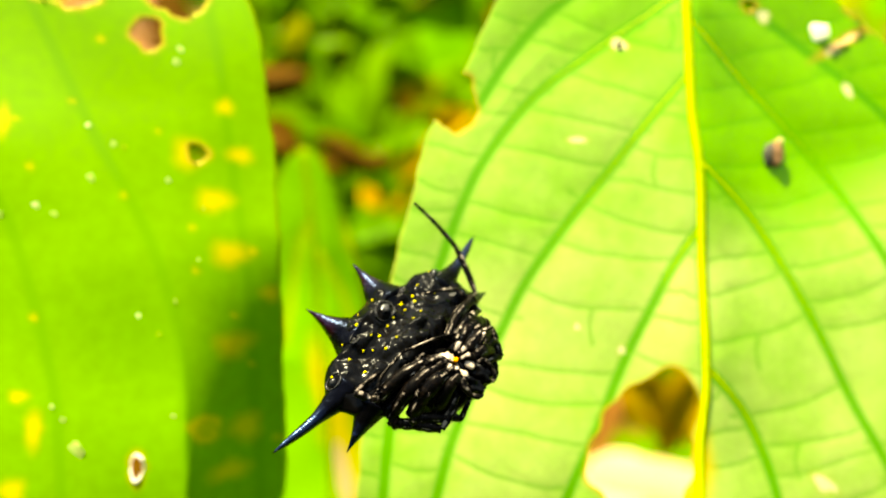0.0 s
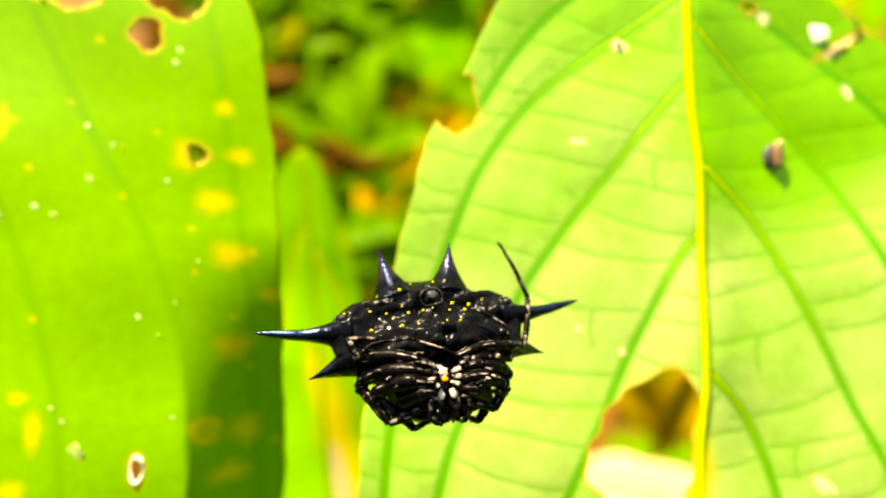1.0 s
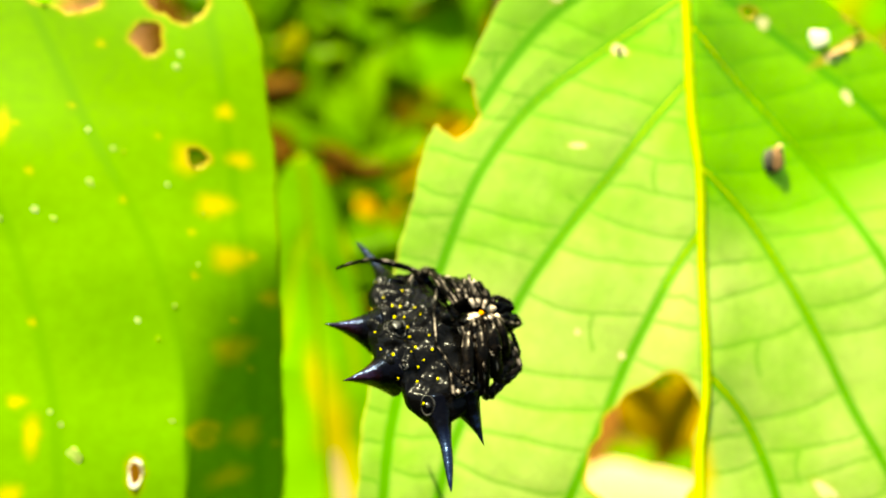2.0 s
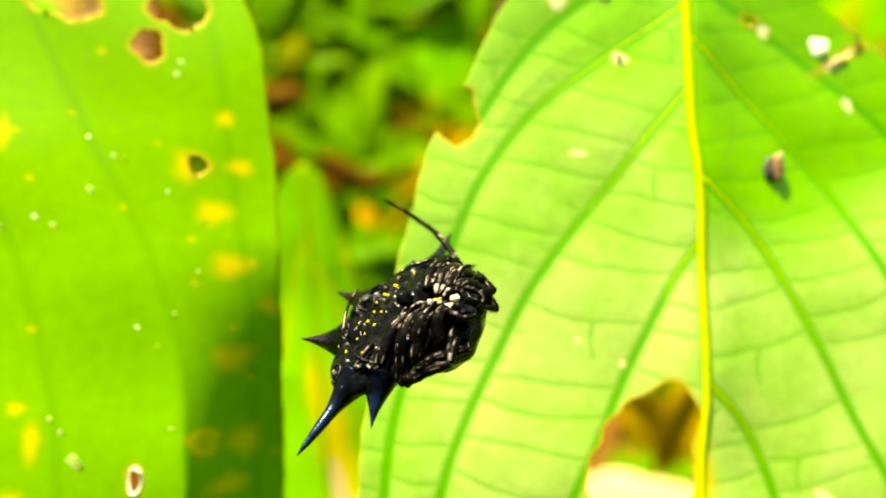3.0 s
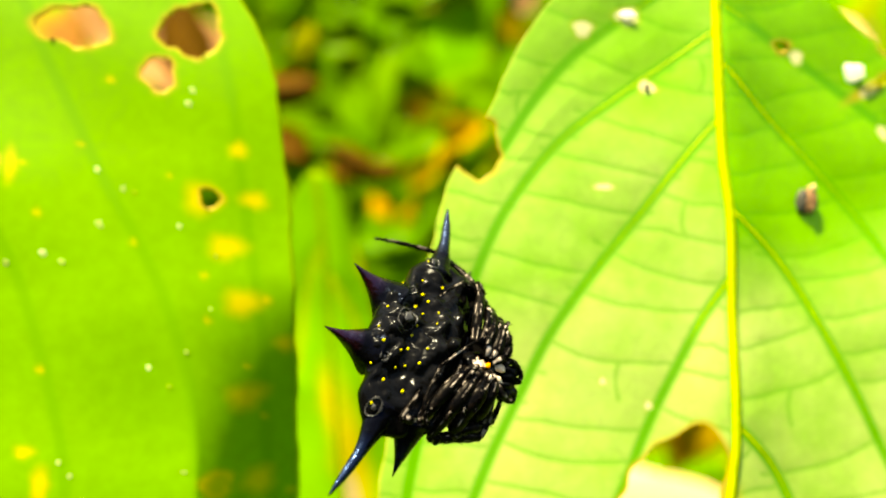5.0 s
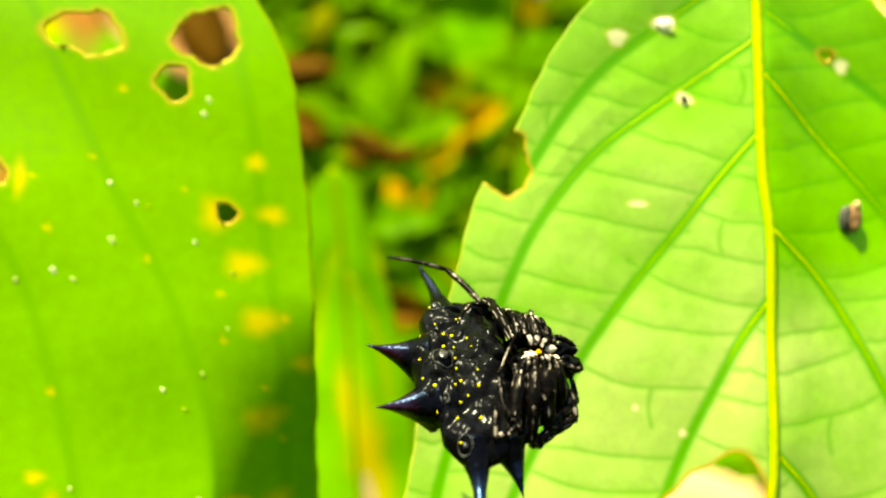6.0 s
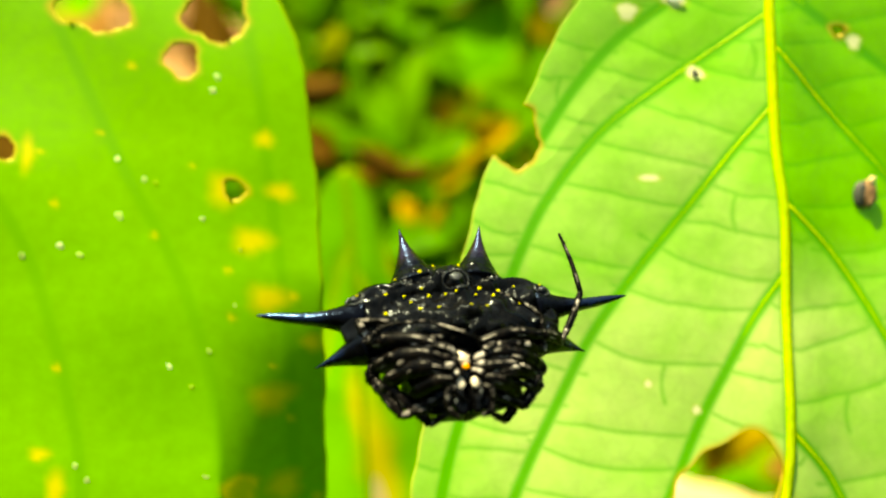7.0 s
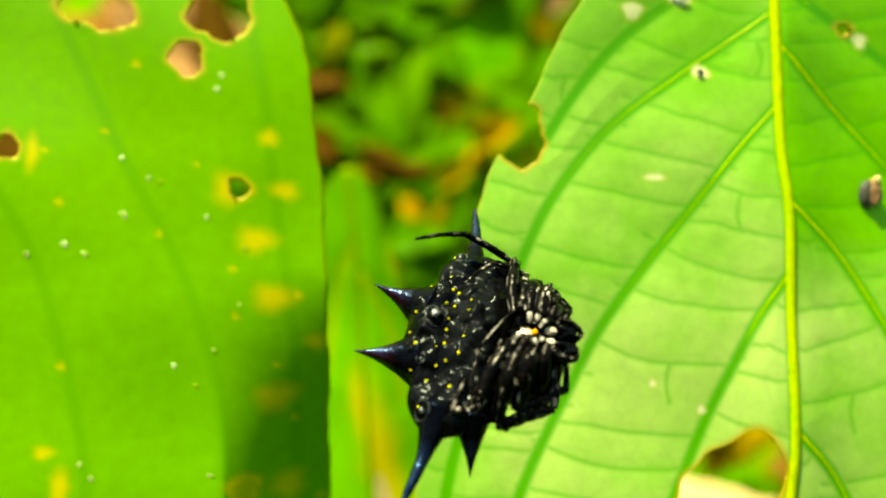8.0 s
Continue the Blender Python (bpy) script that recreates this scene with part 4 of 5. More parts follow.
def sigil(x, z, r):
    """A ringed disc sunk into the shell."""
    y = shell_y(x, z)
    ring = [((x + r * math.cos(a)) * MM, (shell_y(x + r * math.cos(a), z + 0.8 * r * math.sin(a)) - 0.05) * MM, (z + 0.8 * r * math.sin(a)) * MM) for a in np.linspace(0, 2 * math.pi, 19)]
    part("ring_scar", tube("ring_scar", ring, lambda s: (0.055 + 0.03 * math.sin(17 * s + x)) * MM, 6, caps=False), M_SIGIL, ABDOMEN)
    part("disc_scar", ball("disc_scar", (x * MM, (y - 0.02) * MM, z * MM), (r * 0.45 * MM, 0.07 * MM, r * 0.32 * MM), 0, 14, 8, 0.7, x), M_SIGIL, ABDOMEN)


for x, z, r in [(5.45, 0.2, 0.50), (2.5, 0.9, 0.30)]:
    for m in (-1, 1):
        sigil(m * x, z, r)
sigil(0.3, 0.6, 0.75)

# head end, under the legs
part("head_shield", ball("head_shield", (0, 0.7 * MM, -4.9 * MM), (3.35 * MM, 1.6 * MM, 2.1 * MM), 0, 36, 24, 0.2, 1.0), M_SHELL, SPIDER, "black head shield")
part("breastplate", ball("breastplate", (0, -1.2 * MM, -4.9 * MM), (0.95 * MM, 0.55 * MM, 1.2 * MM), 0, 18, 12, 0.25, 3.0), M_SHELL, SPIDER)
part("cream_mark", ball("cream_mark", (-0.15 * MM, -1.78 * MM, -4.62 * MM), (0.42 * MM, 0.14 * MM, 0.36 * MM), 0.3, 16, 10, 0.8, 4.0), M_CREAM, SPIDER, "pale cream mark and painted gloss on the breast")
part("orange_spot", ball("orange_spot", (0, -1.86 * MM, -5.14 * MM), (0.2 * MM, 0.1 * MM, 0.17 * MM), 0, 10, 8, 0.2, 1.0), M_ORANGE, SPIDER, "bright orange dot")
part("spinneret", ball("spinneret", (0, -1.9 * MM, -2.6 * MM), (0.6 * MM, 0.65 * MM, 0.5 * MM), 0, 14, 10, 0.35, 9.0), M_SHELL, SPIDER)
for m in (-1, 1):
    part("jaw", ball("jaw", (m * 0.52 * MM, -1.0 * MM, -6.75 * MM), (0.5 * MM, 0.75 * MM, 0.85 * MM), m * 0.1, 24, 16, 0.6, m), M_SHELL, SPIDER, "glossy black jaw")
    part("jaw_plate", ball("jaw_plate", (m * 0.42 * MM, -1.6 * MM, -6.0 * MM), (0.26 * MM, 0.24 * MM, 0.36 * MM), 0, 12, 8, 0.3, m), M_CREAM, SPIDER, "pale mouth plate")


def leg_segment(name, points, r0, r1, parent, bands, label="", pale=(1.0, 1.0)):
    """A piece of a leg, a little knotty, with short stiff bristles."""
    path = spline(points, 10) * MM
    seed = 40 * r0 + sum(map(float, points[0]))

    def radius(s):
        return (r0 + (r1 - r0) * s) * (0.84 + 0.16 * math.sin(math.pi * s) + 0.20 * noise.noise((s * 5, seed, 1.0))) * MM
    me = tube(name, path, radius, 24, bands=bands, pale=pale, streaks=r0 > 0.3)
    rng = random.Random(round(seed * 100))
    bm = bmesh.new()
    bm.from_mesh(me)
    for k in range(int(10 + 9 * np.linalg.norm(path[-1] - path[0]) / MM)):
        i = rng.randrange(1, len(path) - 1)
        d = Vector(path[i + 1] - path[i - 1]).normalized()
        a = Vector((rng.gauss(0, 1), rng.gauss(0, 1), rng.gauss(0, 1)))
        out = (a - d * a.dot(d)).normalized()
        side = d.cross(out) * 0.02 * MM
        foot = Vector(path[i]) + out * radius(i / (len(path) - 1)) * 0.9
        tip = foot + (out * 0.8 + d * 0.6) * rng.uniform(0.14, 0.34) * MM
        v = [bm.verts.new(p) for p in (foot - side, foot + side, foot + d * 0.03 * MM, tip)]
        for f in ((0, 1, 3), (1, 2, 3), (2, 0, 3)):
            bm.faces.new([v[j] for j in f])
    bm.to_mesh(me)
    bm.free()
    return part(name, me, M_LEG, parent, label)


def between(a, b, bow):
    a, b = np.array(a, float), np.array(b, float)
    return [a, (a + b) / 2 + np.array(bow, float), b]


for m in (-1, 1):
    feeler = leg_segment("feeler", [(m * 0.65, -1.5, -6.2), (m * 1.15, -1.75, -6.5), (m * 1.25, -1.4, -7.2)], 0.24, 0.2, SPIDER, 2.0, "short black feeler", (0.6, 0.2))
    leg_segment("feeler_tip", [(m * 1.25, -1.4, -7.2), (m * 0.95, -1.2, -7.6), (m * 0.55, -1.1, -7.7)], 0.2, 0.12, feeler, 1.5, "", (0.2, 0.4))


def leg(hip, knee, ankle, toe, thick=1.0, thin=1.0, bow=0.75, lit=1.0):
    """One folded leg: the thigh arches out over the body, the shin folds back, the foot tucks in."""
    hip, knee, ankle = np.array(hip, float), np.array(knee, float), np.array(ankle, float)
    # lit scales the pale dashes, markings and painted gloss alike
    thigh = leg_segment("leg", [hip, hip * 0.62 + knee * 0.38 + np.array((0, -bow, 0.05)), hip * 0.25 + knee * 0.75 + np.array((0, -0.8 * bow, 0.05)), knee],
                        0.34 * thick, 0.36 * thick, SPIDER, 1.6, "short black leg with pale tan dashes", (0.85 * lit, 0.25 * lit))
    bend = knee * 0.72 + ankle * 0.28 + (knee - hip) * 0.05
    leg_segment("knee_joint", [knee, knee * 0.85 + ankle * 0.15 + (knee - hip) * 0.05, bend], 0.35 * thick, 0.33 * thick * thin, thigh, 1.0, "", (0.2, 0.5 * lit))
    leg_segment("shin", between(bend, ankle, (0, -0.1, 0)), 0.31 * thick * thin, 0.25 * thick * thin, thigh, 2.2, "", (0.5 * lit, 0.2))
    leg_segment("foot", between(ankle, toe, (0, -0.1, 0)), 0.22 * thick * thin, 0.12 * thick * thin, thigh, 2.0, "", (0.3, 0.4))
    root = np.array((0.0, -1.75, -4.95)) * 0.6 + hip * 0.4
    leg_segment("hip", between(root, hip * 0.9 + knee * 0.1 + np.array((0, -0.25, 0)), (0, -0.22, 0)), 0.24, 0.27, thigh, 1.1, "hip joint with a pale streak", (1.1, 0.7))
    return thigh


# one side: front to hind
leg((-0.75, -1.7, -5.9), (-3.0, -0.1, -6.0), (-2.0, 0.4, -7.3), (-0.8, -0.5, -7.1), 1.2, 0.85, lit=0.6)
leg((-1.0, -1.8, -5.3), (-4.1, -0.2, -4.9), (-2.9, -0.1, -6.6), (-1.4, -0.9, -6.5), 1.45, 0.9)
leg((-1.05, -1.85, -4.6), (-4.8, 0.3, -3.85), (-3.5, 0.18, -6.8), (-1.9, -0.5, -6.8), 1.35, 0.95, 0.9)
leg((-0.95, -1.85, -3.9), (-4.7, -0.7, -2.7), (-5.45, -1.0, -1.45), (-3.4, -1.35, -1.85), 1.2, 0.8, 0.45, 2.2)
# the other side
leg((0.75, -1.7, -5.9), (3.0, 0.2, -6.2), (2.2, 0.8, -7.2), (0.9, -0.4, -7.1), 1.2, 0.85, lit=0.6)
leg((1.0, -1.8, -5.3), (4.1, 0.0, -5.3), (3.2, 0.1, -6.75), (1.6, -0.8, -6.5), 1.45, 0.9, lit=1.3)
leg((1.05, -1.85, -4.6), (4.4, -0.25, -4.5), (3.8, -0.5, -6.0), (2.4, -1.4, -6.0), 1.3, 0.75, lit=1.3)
# a thin leg folded up against the belly
folded = leg_segment("leg", [(1.0, -1.95, -4.2), (2.8, -2.1, -4.1), (4.77, -0.75, -3.9)], 0.30, 0.24, SPIDER, 2.2, "thin black leg folded against the belly", (1.3, 0.8))
leg_segment("shin", between((4.77, -0.75, -3.9), (4.84, -1.4, -1.95), (0.05, -0.1, 0)), 0.17, 0.14, folded, 1.5, "thin pale shin", (0.9, 0.9))
leg_segment("foot", between((4.84, -1.4, -1.95), (2.59, -2.05, -0.65), (0, -0.1, 0.05)), 0.13, 0.07, folded, 1.5, "", (1.0, 1.2))

# crowded joints between the thighs, each with a pale streak
joint_rng = random.Random(8)
for k in range(22):
    side = 1 if k % 2 else -1
    x, z = side * joint_rng.uniform(0.75, 3.4), joint_rng.uniform(-6.3, -3.3)
    y = 0.75 - 3.05 * math.sqrt(max(1 - (x / 5.2) ** 2 - ((z + 4.9) / 3.6) ** 2, 0.05)) - 0.12
    long, tip = joint_rng.uniform(0.4, 0.95), joint_rng.uniform(-0.35, 0.35)
    leg_segment("joint", between((x, y, z), (x + side * long, y + 0.12 * long * abs(x), z + tip * long), (0, -0.1, 0)), joint_rng.uniform(0.09, 0.14), joint_rng.uniform(0.11, 0.2), SPIDER, 0.8, "", (joint_rng.uniform(0.4, 1.6), joint_rng.uniform(0.4, 1.6)))

# a thin hind shin and foot that swings over the belly on its knee
HIND_KNEE = np.array((-5.2, -1.2, -3.0))
HIND_SWING = leg_segment("shin", [np.array(p) - HIND_KNEE for p in ((-5.2, -1.2, -3.0), (-5.0, -1.7, -1.6), (-3.5, -2.0, 0.15))], 0.14, 0.11, SPIDER, 1.5, "thin pale shin lying over the belly", (0.7, 0.7))
leg_segment("foot", [np.array(p) - HIND_KNEE for p in ((-3.5, -2.0, 0.15), (-1.2, -2.3, 1.0), (1.0, -2.2, 1.5))], 0.11, 0.07, HIND_SWING, 1.5, "", (0.7, 0.5))

# the raised hind leg: its thigh stays on the body, the rest swings on the knee
KNEE = (6.035, -0.093, -3.048)
raised = leg_segment("leg", between((0.9, -1.95, -3.8), (4.6, -1.5, -3.25), (0, -0.35, 0.15)), 0.34, 0.36, SPIDER, 2.4, "black hind leg with pale bands", (1.4, 1.0))
leg_segment("thigh_end", [(4.6, -1.5, -3.25), (5.5, -0.85, -3.1), KNEE], 0.35, 0.24, raised, 1.5)
shin_tip, toe_tip = np.array([7.553, -0.257, 0.601]) - np.array(KNEE), np.array([6.609, -1.135, 4.557]) - np.array(KNEE)
# the shin's sheen is put into its pale dashes
SWING = leg_segment("shin", between((0, 0, 0), shin_tip, (0.1, 0, 0)), 0.23, 0.19, SPIDER, 2.0, "thin raised shin with a painted pale sheen", (1.2, 1.0))
leg_segment("foot", between(shin_tip, toe_tip, (0.08, -0.05, 0.05)), 0.185, 0.085, SWING, 2.0, "thin dark raised foot", (0.25, 0.2))


# ---- what moves ----
def motions():
    walk(SPIDER, [
    (0.00, pose(-0.00362, 0.05780, 0.46036, -71.39, -14.00, 54.19)),
    (0.10, pose(-0.00375, 0.05803, 0.46079, -67.87, -11.42, 46.30)),
    (0.20, pose(-0.00315, 0.05857, 0.46149, -60.70, -4.05, 31.18)),
    (0.30, pose(-0.00227, 0.05859, 0.46184, -63.31, -1.56, 22.10)),
    (0.40, pose(-0.00104, 0.05855, 0.46184, -63.06, 1.86, 8.09)),
    (0.50, pose(-0.00106, 0.05825, 0.46144, -58.70, 5.97, 5.67)),
    (0.60, pose(-0.00235, 0.05803, 0.46109, -61.44, 6.99, -1.64)),
    (0.70, pose(-0.00260, 0.05838, 0.46151, -59.93, 9.68, 1.63)),
    (0.80, pose(-0.00186, 0.05847, 0.46181, -59.03, 8.62, 3.83)),
    (0.90, pose(-0.00106, 0.05838, 0.46161, -57.39, 5.92, 8.95)),
    (1.00, pose(-0.00130, 0.05812, 0.46146, -57.82, 2.72, 14.61)),
    (1.10, pose(-0.00165, 0.05844, 0.46094, -61.09, 2.54, 24.92)),
    (1.20, pose(-0.00282, 0.05885, 0.46070, -59.25, -5.19, 36.46)),
    (1.30, pose(-0.00318, 0.05916, 0.46123, -66.22, -9.02, 43.49)),
    (1.40, pose(-0.00315, 0.05887, 0.46038, -73.13, -12.98, 58.95)),
    (1.50, pose(-0.00323, 0.05839, 0.45977, -76.45, -13.70, 65.76)),
    (1.60, pose(-0.00311, 0.05826, 0.45932, -79.05, -13.41, 78.80)),
    (1.70, pose(-0.00287, 0.05828, 0.45949, -78.49, -14.78, 83.98)),
    (1.90, pose(-0.00268, 0.05819, 0.45940, -84.65, -15.63, 101.28)),
    (2.10, pose(-0.00243, 0.05802, 0.45936, -95.95, -14.69, 114.75)),
    (2.30, pose(-0.00222, 0.05784, 0.45940, -107.94, -11.94, 121.26)),
    (2.50, pose(-0.00215, 0.05769, 0.45958, -117.06, -9.92, 118.38)),
    (2.80, pose(-0.00253, 0.05765, 0.46018, -117.02, -11.72, 92.46)),
    (2.90, pose(-0.00307, 0.05793, 0.46121, -113.03, -11.87, 82.59)),
    (3.00, pose(-0.00397, 0.05790, 0.46181, -108.31, -11.13, 65.03)),
    (3.10, pose(-0.00361, 0.05775, 0.46191, -104.65, -6.01, 54.43)),
    (3.20, pose(-0.00267, 0.05815, 0.46234, -102.37, 0.76, 38.54)),
    (3.30, pose(-0.00125, 0.05900, 0.46432, -71.51, 10.62, 27.34)),
    (3.40, pose(-0.00077, 0.05963, 0.46491, -68.20, 16.58, 19.67)),
    (3.50, pose(-0.00092, 0.05913, 0.46552, -60.51, 18.24, 9.90)),
    (3.60, pose(-0.00305, 0.05751, 0.46469, -57.41, 19.53, -5.24)),
    (3.70, pose(-0.00240, 0.05710, 0.46509, -71.24, 18.86, -9.93)),
    (3.80, pose(0.00032, 0.05777, 0.46665, -65.50, 18.42, -14.73)),
    (3.90, pose(0.00066, 0.05800, 0.46779, -68.17, 15.21, -18.65)),
    (4.00, pose(-0.00095, 0.05710, 0.46731, -46.74, 16.73, -13.38)),
    (4.10, pose(-0.00214, 0.05647, 0.46680, -27.05, 17.45, -9.50)),
    (4.20, pose(-0.00241, 0.05588, 0.46643, -27.10, 10.38, -7.26)),
    (4.30, pose(-0.00181, 0.05636, 0.46649, -21.49, 6.43, -4.29)),
    (4.40, pose(-0.00131, 0.05725, 0.46740, -25.39, 1.93, 3.00)),
    (4.50, pose(-0.00178, 0.05805, 0.46776, -38.46, -3.44, 11.76)),
    (4.60, pose(-0.00244, 0.05821, 0.46689, -34.21, -8.98, 22.95)),
    (4.70, pose(-0.00295, 0.05864, 0.46554, -43.24, -13.49, 34.15)),
    (4.90, pose(-0.00354, 0.05878, 0.46471, -51.66, -20.15, 58.68)),
    (5.10, pose(-0.00431, 0.05882, 0.46385, -61.47, -21.66, 83.09)),
    (5.30, pose(-0.00504, 0.05883, 0.46310, -69.81, -19.06, 102.82)),
    (5.50, pose(-0.00549, 0.05887, 0.46255, -75.77, -14.86, 114.48)),
    (5.80, pose(-0.00509, 0.05909, 0.46240, -82.58, -10.82, 111.94)),
    (5.90, pose(-0.00390, 0.05904, 0.46220, -74.48, -13.70, 106.30)),
    (6.00, pose(-0.00270, 0.05982, 0.46307, -86.97, -10.83, 100.89)),
    (6.10, pose(-0.00244, 0.06009, 0.46393, -97.21, -9.13, 95.95)),
    (6.20, pose(-0.00475, 0.05962, 0.46310, -81.38, -12.22, 84.49)),
    (6.30, pose(-0.00603, 0.05949, 0.46279, -73.57, -12.56, 75.90)),
    (6.40, pose(-0.00528, 0.05994, 0.46350, -73.85, -6.61, 58.85)),
    (6.50, pose(-0.00281, 0.06049, 0.46454, -65.82, -6.23, 43.77)),
    (6.60, pose(-0.00159, 0.06104, 0.46625, -60.80, -3.63, 28.55)),
    (6.70, pose(-0.00232, 0.06100, 0.46626, -60.18, -1.79, 22.06)),
    (6.80, pose(-0.00392, 0.05994, 0.46509, -62.16, 2.37, 16.54)),
    (6.90, pose(-0.00425, 0.05926, 0.46474, -65.78, 5.06, 15.55)),
    (7.00, pose(-0.00337, 0.05979, 0.46575, -64.69, 3.11, 11.56)),
    (7.10, pose(-0.00245, 0.05997, 0.46611, -61.50, 2.47, 12.47)),
    (7.20, pose(-0.00224, 0.06012, 0.46617, -62.83, -2.27, 17.22)),
    (7.30, pose(-0.00269, 0.05994, 0.46632, -67.69, -4.36, 20.58)),
    (7.40, pose(-0.00315, 0.05953, 0.46540, -69.57, -8.29, 30.77)),
    (7.50, pose(-0.00309, 0.05914, 0.46493, -73.17, -10.08, 36.19)),
    (7.60, pose(-0.00359, 0.05928, 0.46465, -75.62, -14.67, 47.68)),
    (7.70, pose(-0.00401, 0.05964, 0.46515, -76.29, -16.40, 53.73)),
    (7.80, pose(-0.00425, 0.05997, 0.46477, -80.30, -19.22, 65.45)),
    (7.90, pose(-0.00398, 0.05983, 0.46438, -84.08, -19.16, 71.60)),
    (8.00, pose(-0.00382, 0.05945, 0.46363, -87.00, -20.35, 79.21)),
    ])
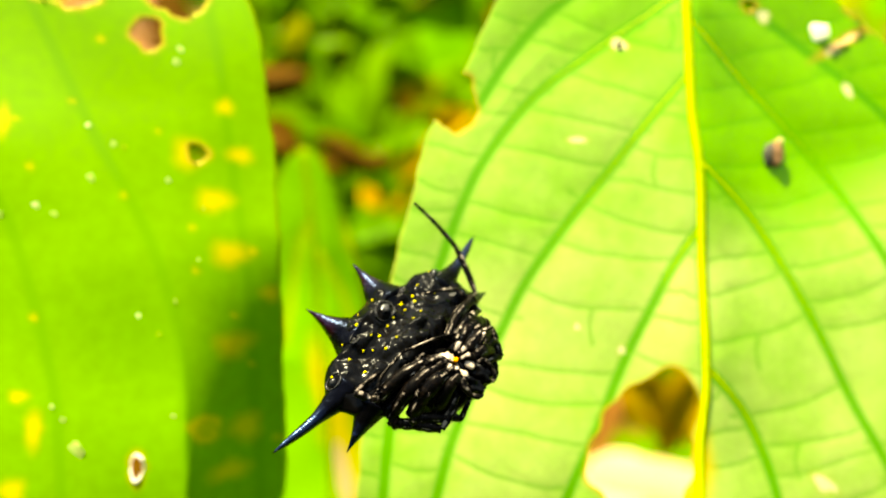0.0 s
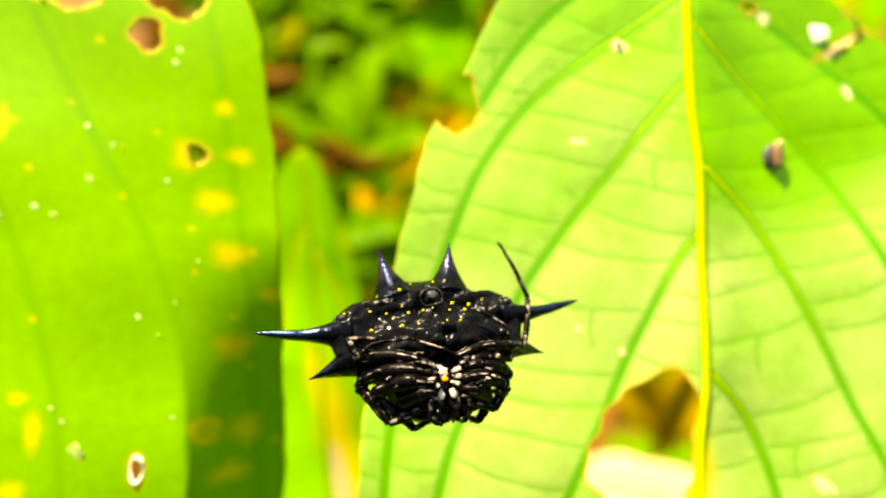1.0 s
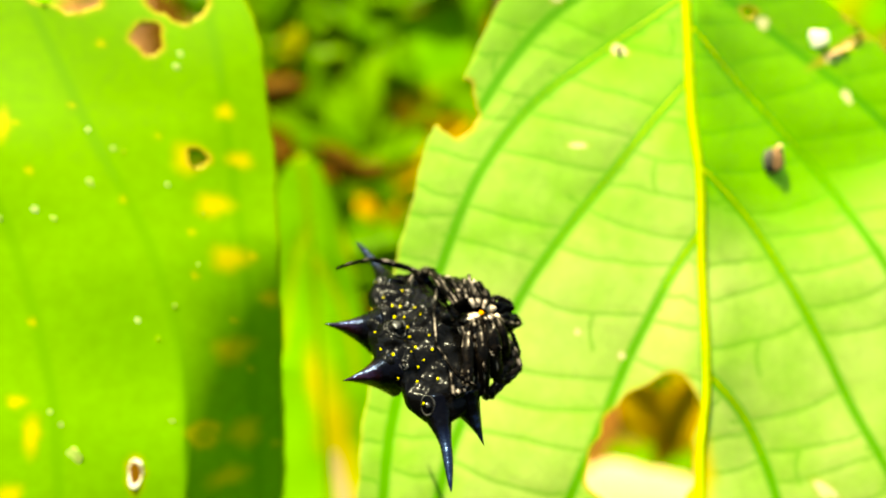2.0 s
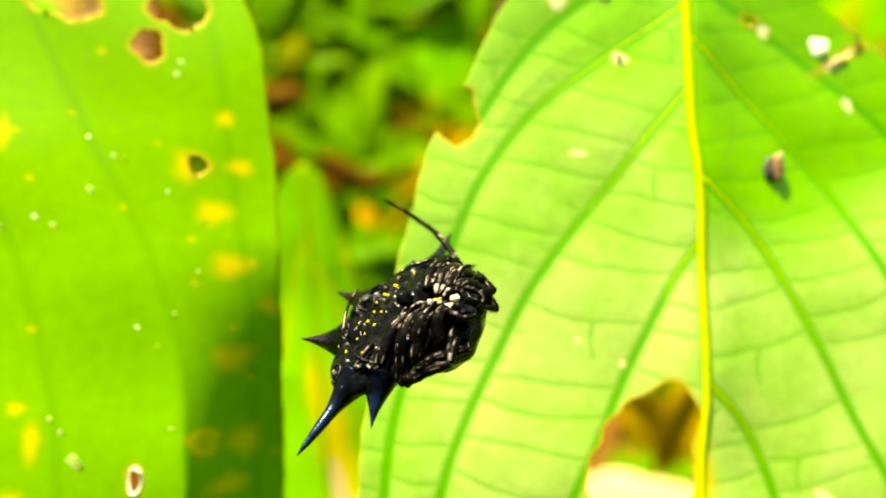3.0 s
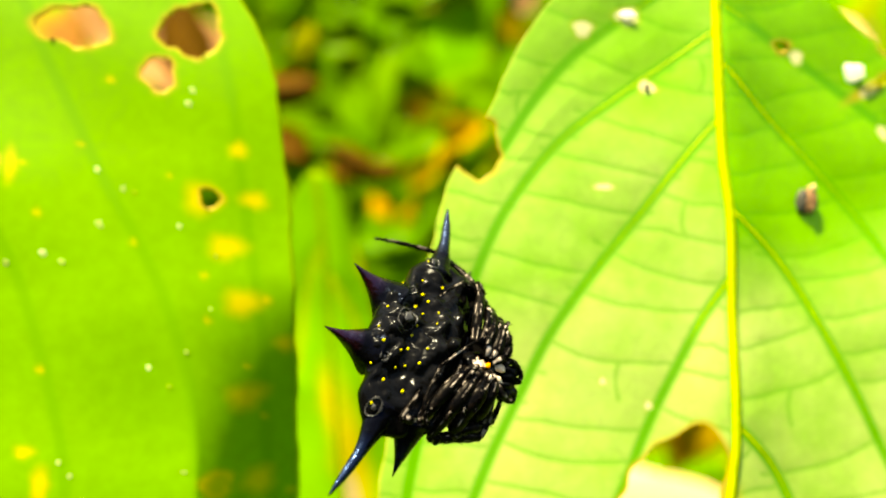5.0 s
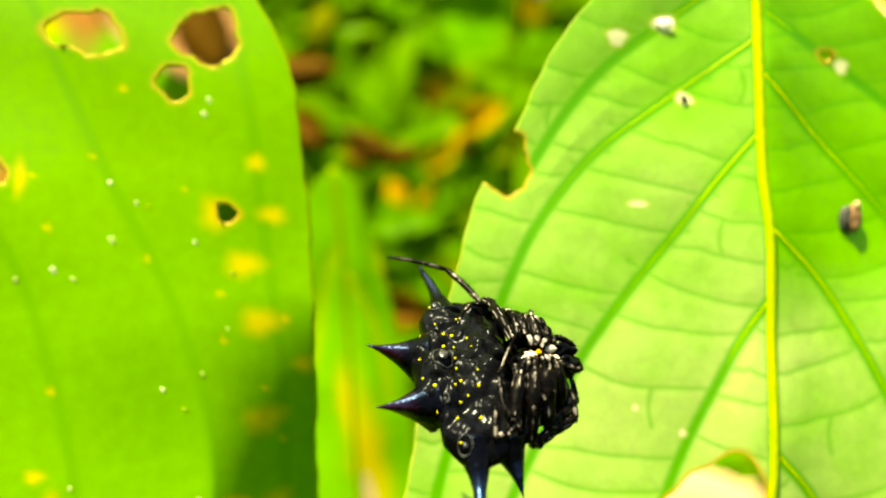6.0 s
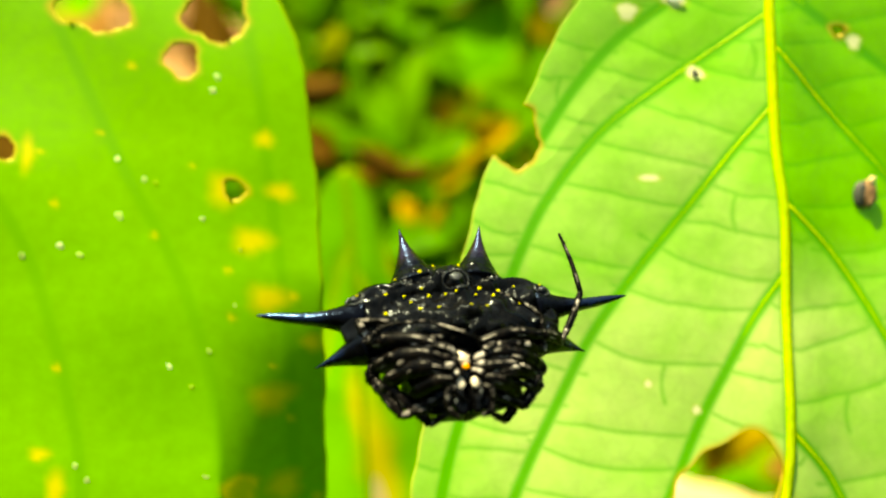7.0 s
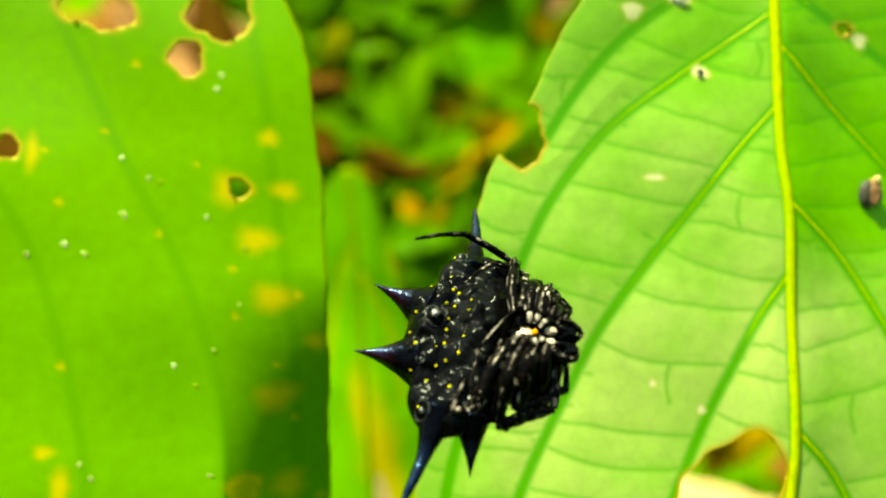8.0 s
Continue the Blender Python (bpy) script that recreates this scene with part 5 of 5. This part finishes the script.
    walk(SWING, [
    (0.00, pose(0.00604, -0.00009, -0.00305, 19.17, 3.42, 9.24)),
    (0.10, pose(0.00604, -0.00009, -0.00305, 32.27, -8.84, 11.94)),
    (0.20, pose(0.00604, -0.00009, -0.00305, 38.04, -6.15, 8.95)),
    (0.30, pose(0.00604, -0.00009, -0.00305, 20.24, 4.97, 19.95)),
    (0.40, pose(0.00604, -0.00009, -0.00305, 12.81, 5.93, 14.62)),
    (0.50, pose(0.00604, -0.00009, -0.00305, 11.33, 2.97, 12.58)),
    (0.60, pose(0.00604, -0.00009, -0.00305, 8.54, 0.82, 8.03)),
    (0.70, pose(0.00604, -0.00009, -0.00305, 4.44, -0.23, 6.86)),
    (0.80, pose(0.00604, -0.00009, -0.00305, 2.45, -3.35, 7.31)),
    (0.90, pose(0.00604, -0.00009, -0.00305, -1.85, -3.14, -5.93)),
    (1.00, pose(0.00604, -0.00009, -0.00305, -3.46, -5.53, 1.28)),
    (1.10, pose(0.00604, -0.00009, -0.00305, -3.79, -5.34, -2.97)),
    (1.20, pose(0.00604, -0.00009, -0.00305, 33.12, -11.37, -25.39)),
    (1.30, pose(0.00604, -0.00009, -0.00305, 33.73, 25.66, -63.56)),
    (1.40, pose(0.00604, -0.00009, -0.00305, 38.34, -4.47, -37.04)),
    (1.50, pose(0.00604, -0.00009, -0.00305, 35.02, -7.55, -37.83)),
    (1.60, pose(0.00604, -0.00009, -0.00305, 27.45, -9.54, -30.53)),
    (1.70, pose(0.00604, -0.00009, -0.00305, 21.21, -13.14, -23.89)),
    (1.90, pose(0.00604, -0.00009, -0.00305, 21.80, -12.14, -18.69)),
    (2.10, pose(0.00604, -0.00009, -0.00305, 23.61, -9.96, -5.97)),
    (2.30, pose(0.00604, -0.00009, -0.00305, 26.48, -7.86, 9.97)),
    (2.50, pose(0.00604, -0.00009, -0.00305, 29.57, -6.67, 24.86)),
    (2.80, pose(0.00604, -0.00009, -0.00305, 31.97, -6.33, 35.77)),
    (2.90, pose(0.00604, -0.00009, -0.00305, 29.20, -1.79, 31.71)),
    (3.00, pose(0.00604, -0.00009, -0.00305, 28.23, 8.70, 17.67)),
    (3.10, pose(0.00604, -0.00009, -0.00305, 27.25, -1.84, 27.82)),
    (3.20, pose(0.00604, -0.00009, -0.00305, 29.62, -8.71, 26.99)),
    (3.30, pose(0.00604, -0.00009, -0.00305, 17.18, -4.31, 29.42)),
    (3.40, pose(0.00604, -0.00009, -0.00305, 15.64, -3.07, 23.70)),
    (3.50, pose(0.00604, -0.00009, -0.00305, -5.14, 8.56, 15.61)),
    (3.60, pose(0.00604, -0.00009, -0.00305, -26.53, -2.10, 8.60)),
    (3.70, pose(0.00604, -0.00009, -0.00305, -33.19, -8.88, 4.23)),
    (3.80, pose(0.00604, -0.00009, -0.00305, -34.92, -10.74, 3.66)),
    (3.90, pose(0.00604, -0.00009, -0.00305, -38.98, -12.81, 4.67)),
    (4.00, pose(0.00604, -0.00009, -0.00305, -45.07, -13.77, 5.69)),
    (4.10, pose(0.00604, -0.00009, -0.00305, -45.51, -13.21, 6.01)),
    (4.20, pose(0.00604, -0.00009, -0.00305, -46.81, -11.55, 6.30)),
    (4.30, pose(0.00604, -0.00009, -0.00305, -47.39, -9.26, 6.37)),
    (4.40, pose(0.00604, -0.00009, -0.00305, -47.48, -6.61, 6.05)),
    (4.50, pose(0.00604, -0.00009, -0.00305, -47.34, -3.88, 5.19)),
    (4.60, pose(0.00604, -0.00009, -0.00305, -42.74, -1.59, 3.08)),
    (4.70, pose(0.00604, -0.00009, -0.00305, -37.48, 1.09, 0.91)),
    (4.90, pose(0.00604, -0.00009, -0.00305, -35.57, 4.11, -0.35)),
    (5.10, pose(0.00604, -0.00009, -0.00305, -31.12, 11.64, -3.05)),
    (5.30, pose(0.00604, -0.00009, -0.00305, -25.83, 21.34, -5.69)),
    (5.50, pose(0.00604, -0.00009, -0.00305, -20.95, 30.55, -7.42)),
    (5.80, pose(0.00604, -0.00009, -0.00305, -17.25, 37.37, -8.19)),
    (5.90, pose(0.00604, -0.00009, -0.00305, -17.32, 38.29, -9.32)),
    (6.00, pose(0.00604, -0.00009, -0.00305, -28.15, 36.76, -24.17)),
    (6.10, pose(0.00604, -0.00009, -0.00305, -16.91, 35.70, -12.75)),
    (6.20, pose(0.00604, -0.00009, -0.00305, -14.02, 29.99, -14.36)),
    (6.30, pose(0.00604, -0.00009, -0.00305, -9.93, 26.26, -10.64)),
    (6.40, pose(0.00604, -0.00009, -0.00305, -6.54, 22.95, -11.26)),
    (6.50, pose(0.00604, -0.00009, -0.00305, -11.27, 16.09, -19.51)),
    (6.60, pose(0.00604, -0.00009, -0.00305, -11.70, 11.64, -19.82)),
    (6.70, pose(0.00604, -0.00009, -0.00305, -10.40, 9.06, -15.89)),
    (6.80, pose(0.00604, -0.00009, -0.00305, -7.25, 7.94, -1.37)),
    (6.90, pose(0.00604, -0.00009, -0.00305, -6.83, 7.47, -5.84)),
    (7.00, pose(0.00604, -0.00009, -0.00305, -8.53, 6.25, -6.74)),
    (7.10, pose(0.00604, -0.00009, -0.00305, -9.22, 5.58, -4.55)),
    (7.20, pose(0.00604, -0.00009, -0.00305, -12.10, 5.46, -6.14)),
    (7.30, pose(0.00604, -0.00009, -0.00305, -9.98, 4.62, -5.23)),
    (7.40, pose(0.00604, -0.00009, -0.00305, -11.41, 5.58, -6.50)),
    (7.50, pose(0.00604, -0.00009, -0.00305, -11.01, 4.80, -4.83)),
    (7.60, pose(0.00604, -0.00009, -0.00305, -17.16, 4.28, -22.66)),
    (7.70, pose(0.00604, -0.00009, -0.00305, -15.97, 7.33, -5.08)),
    (7.80, pose(0.00604, -0.00009, -0.00305, -21.33, 9.93, -13.09)),
    (7.90, pose(0.00604, -0.00009, -0.00305, 41.19, 5.57, -42.69)),
    (8.00, pose(0.00604, -0.00009, -0.00305, 38.39, -13.85, -24.71)),
    ])

    walk(HIND_SWING, [(t, pose(-0.0052, -0.0012, -0.003, 0, turn, 0)) for t, turn in ((0.0, 50), (1.7, 50), (2.5, 0), (3.1, 0), (3.5, 50), (8.0, 50))])


motions()
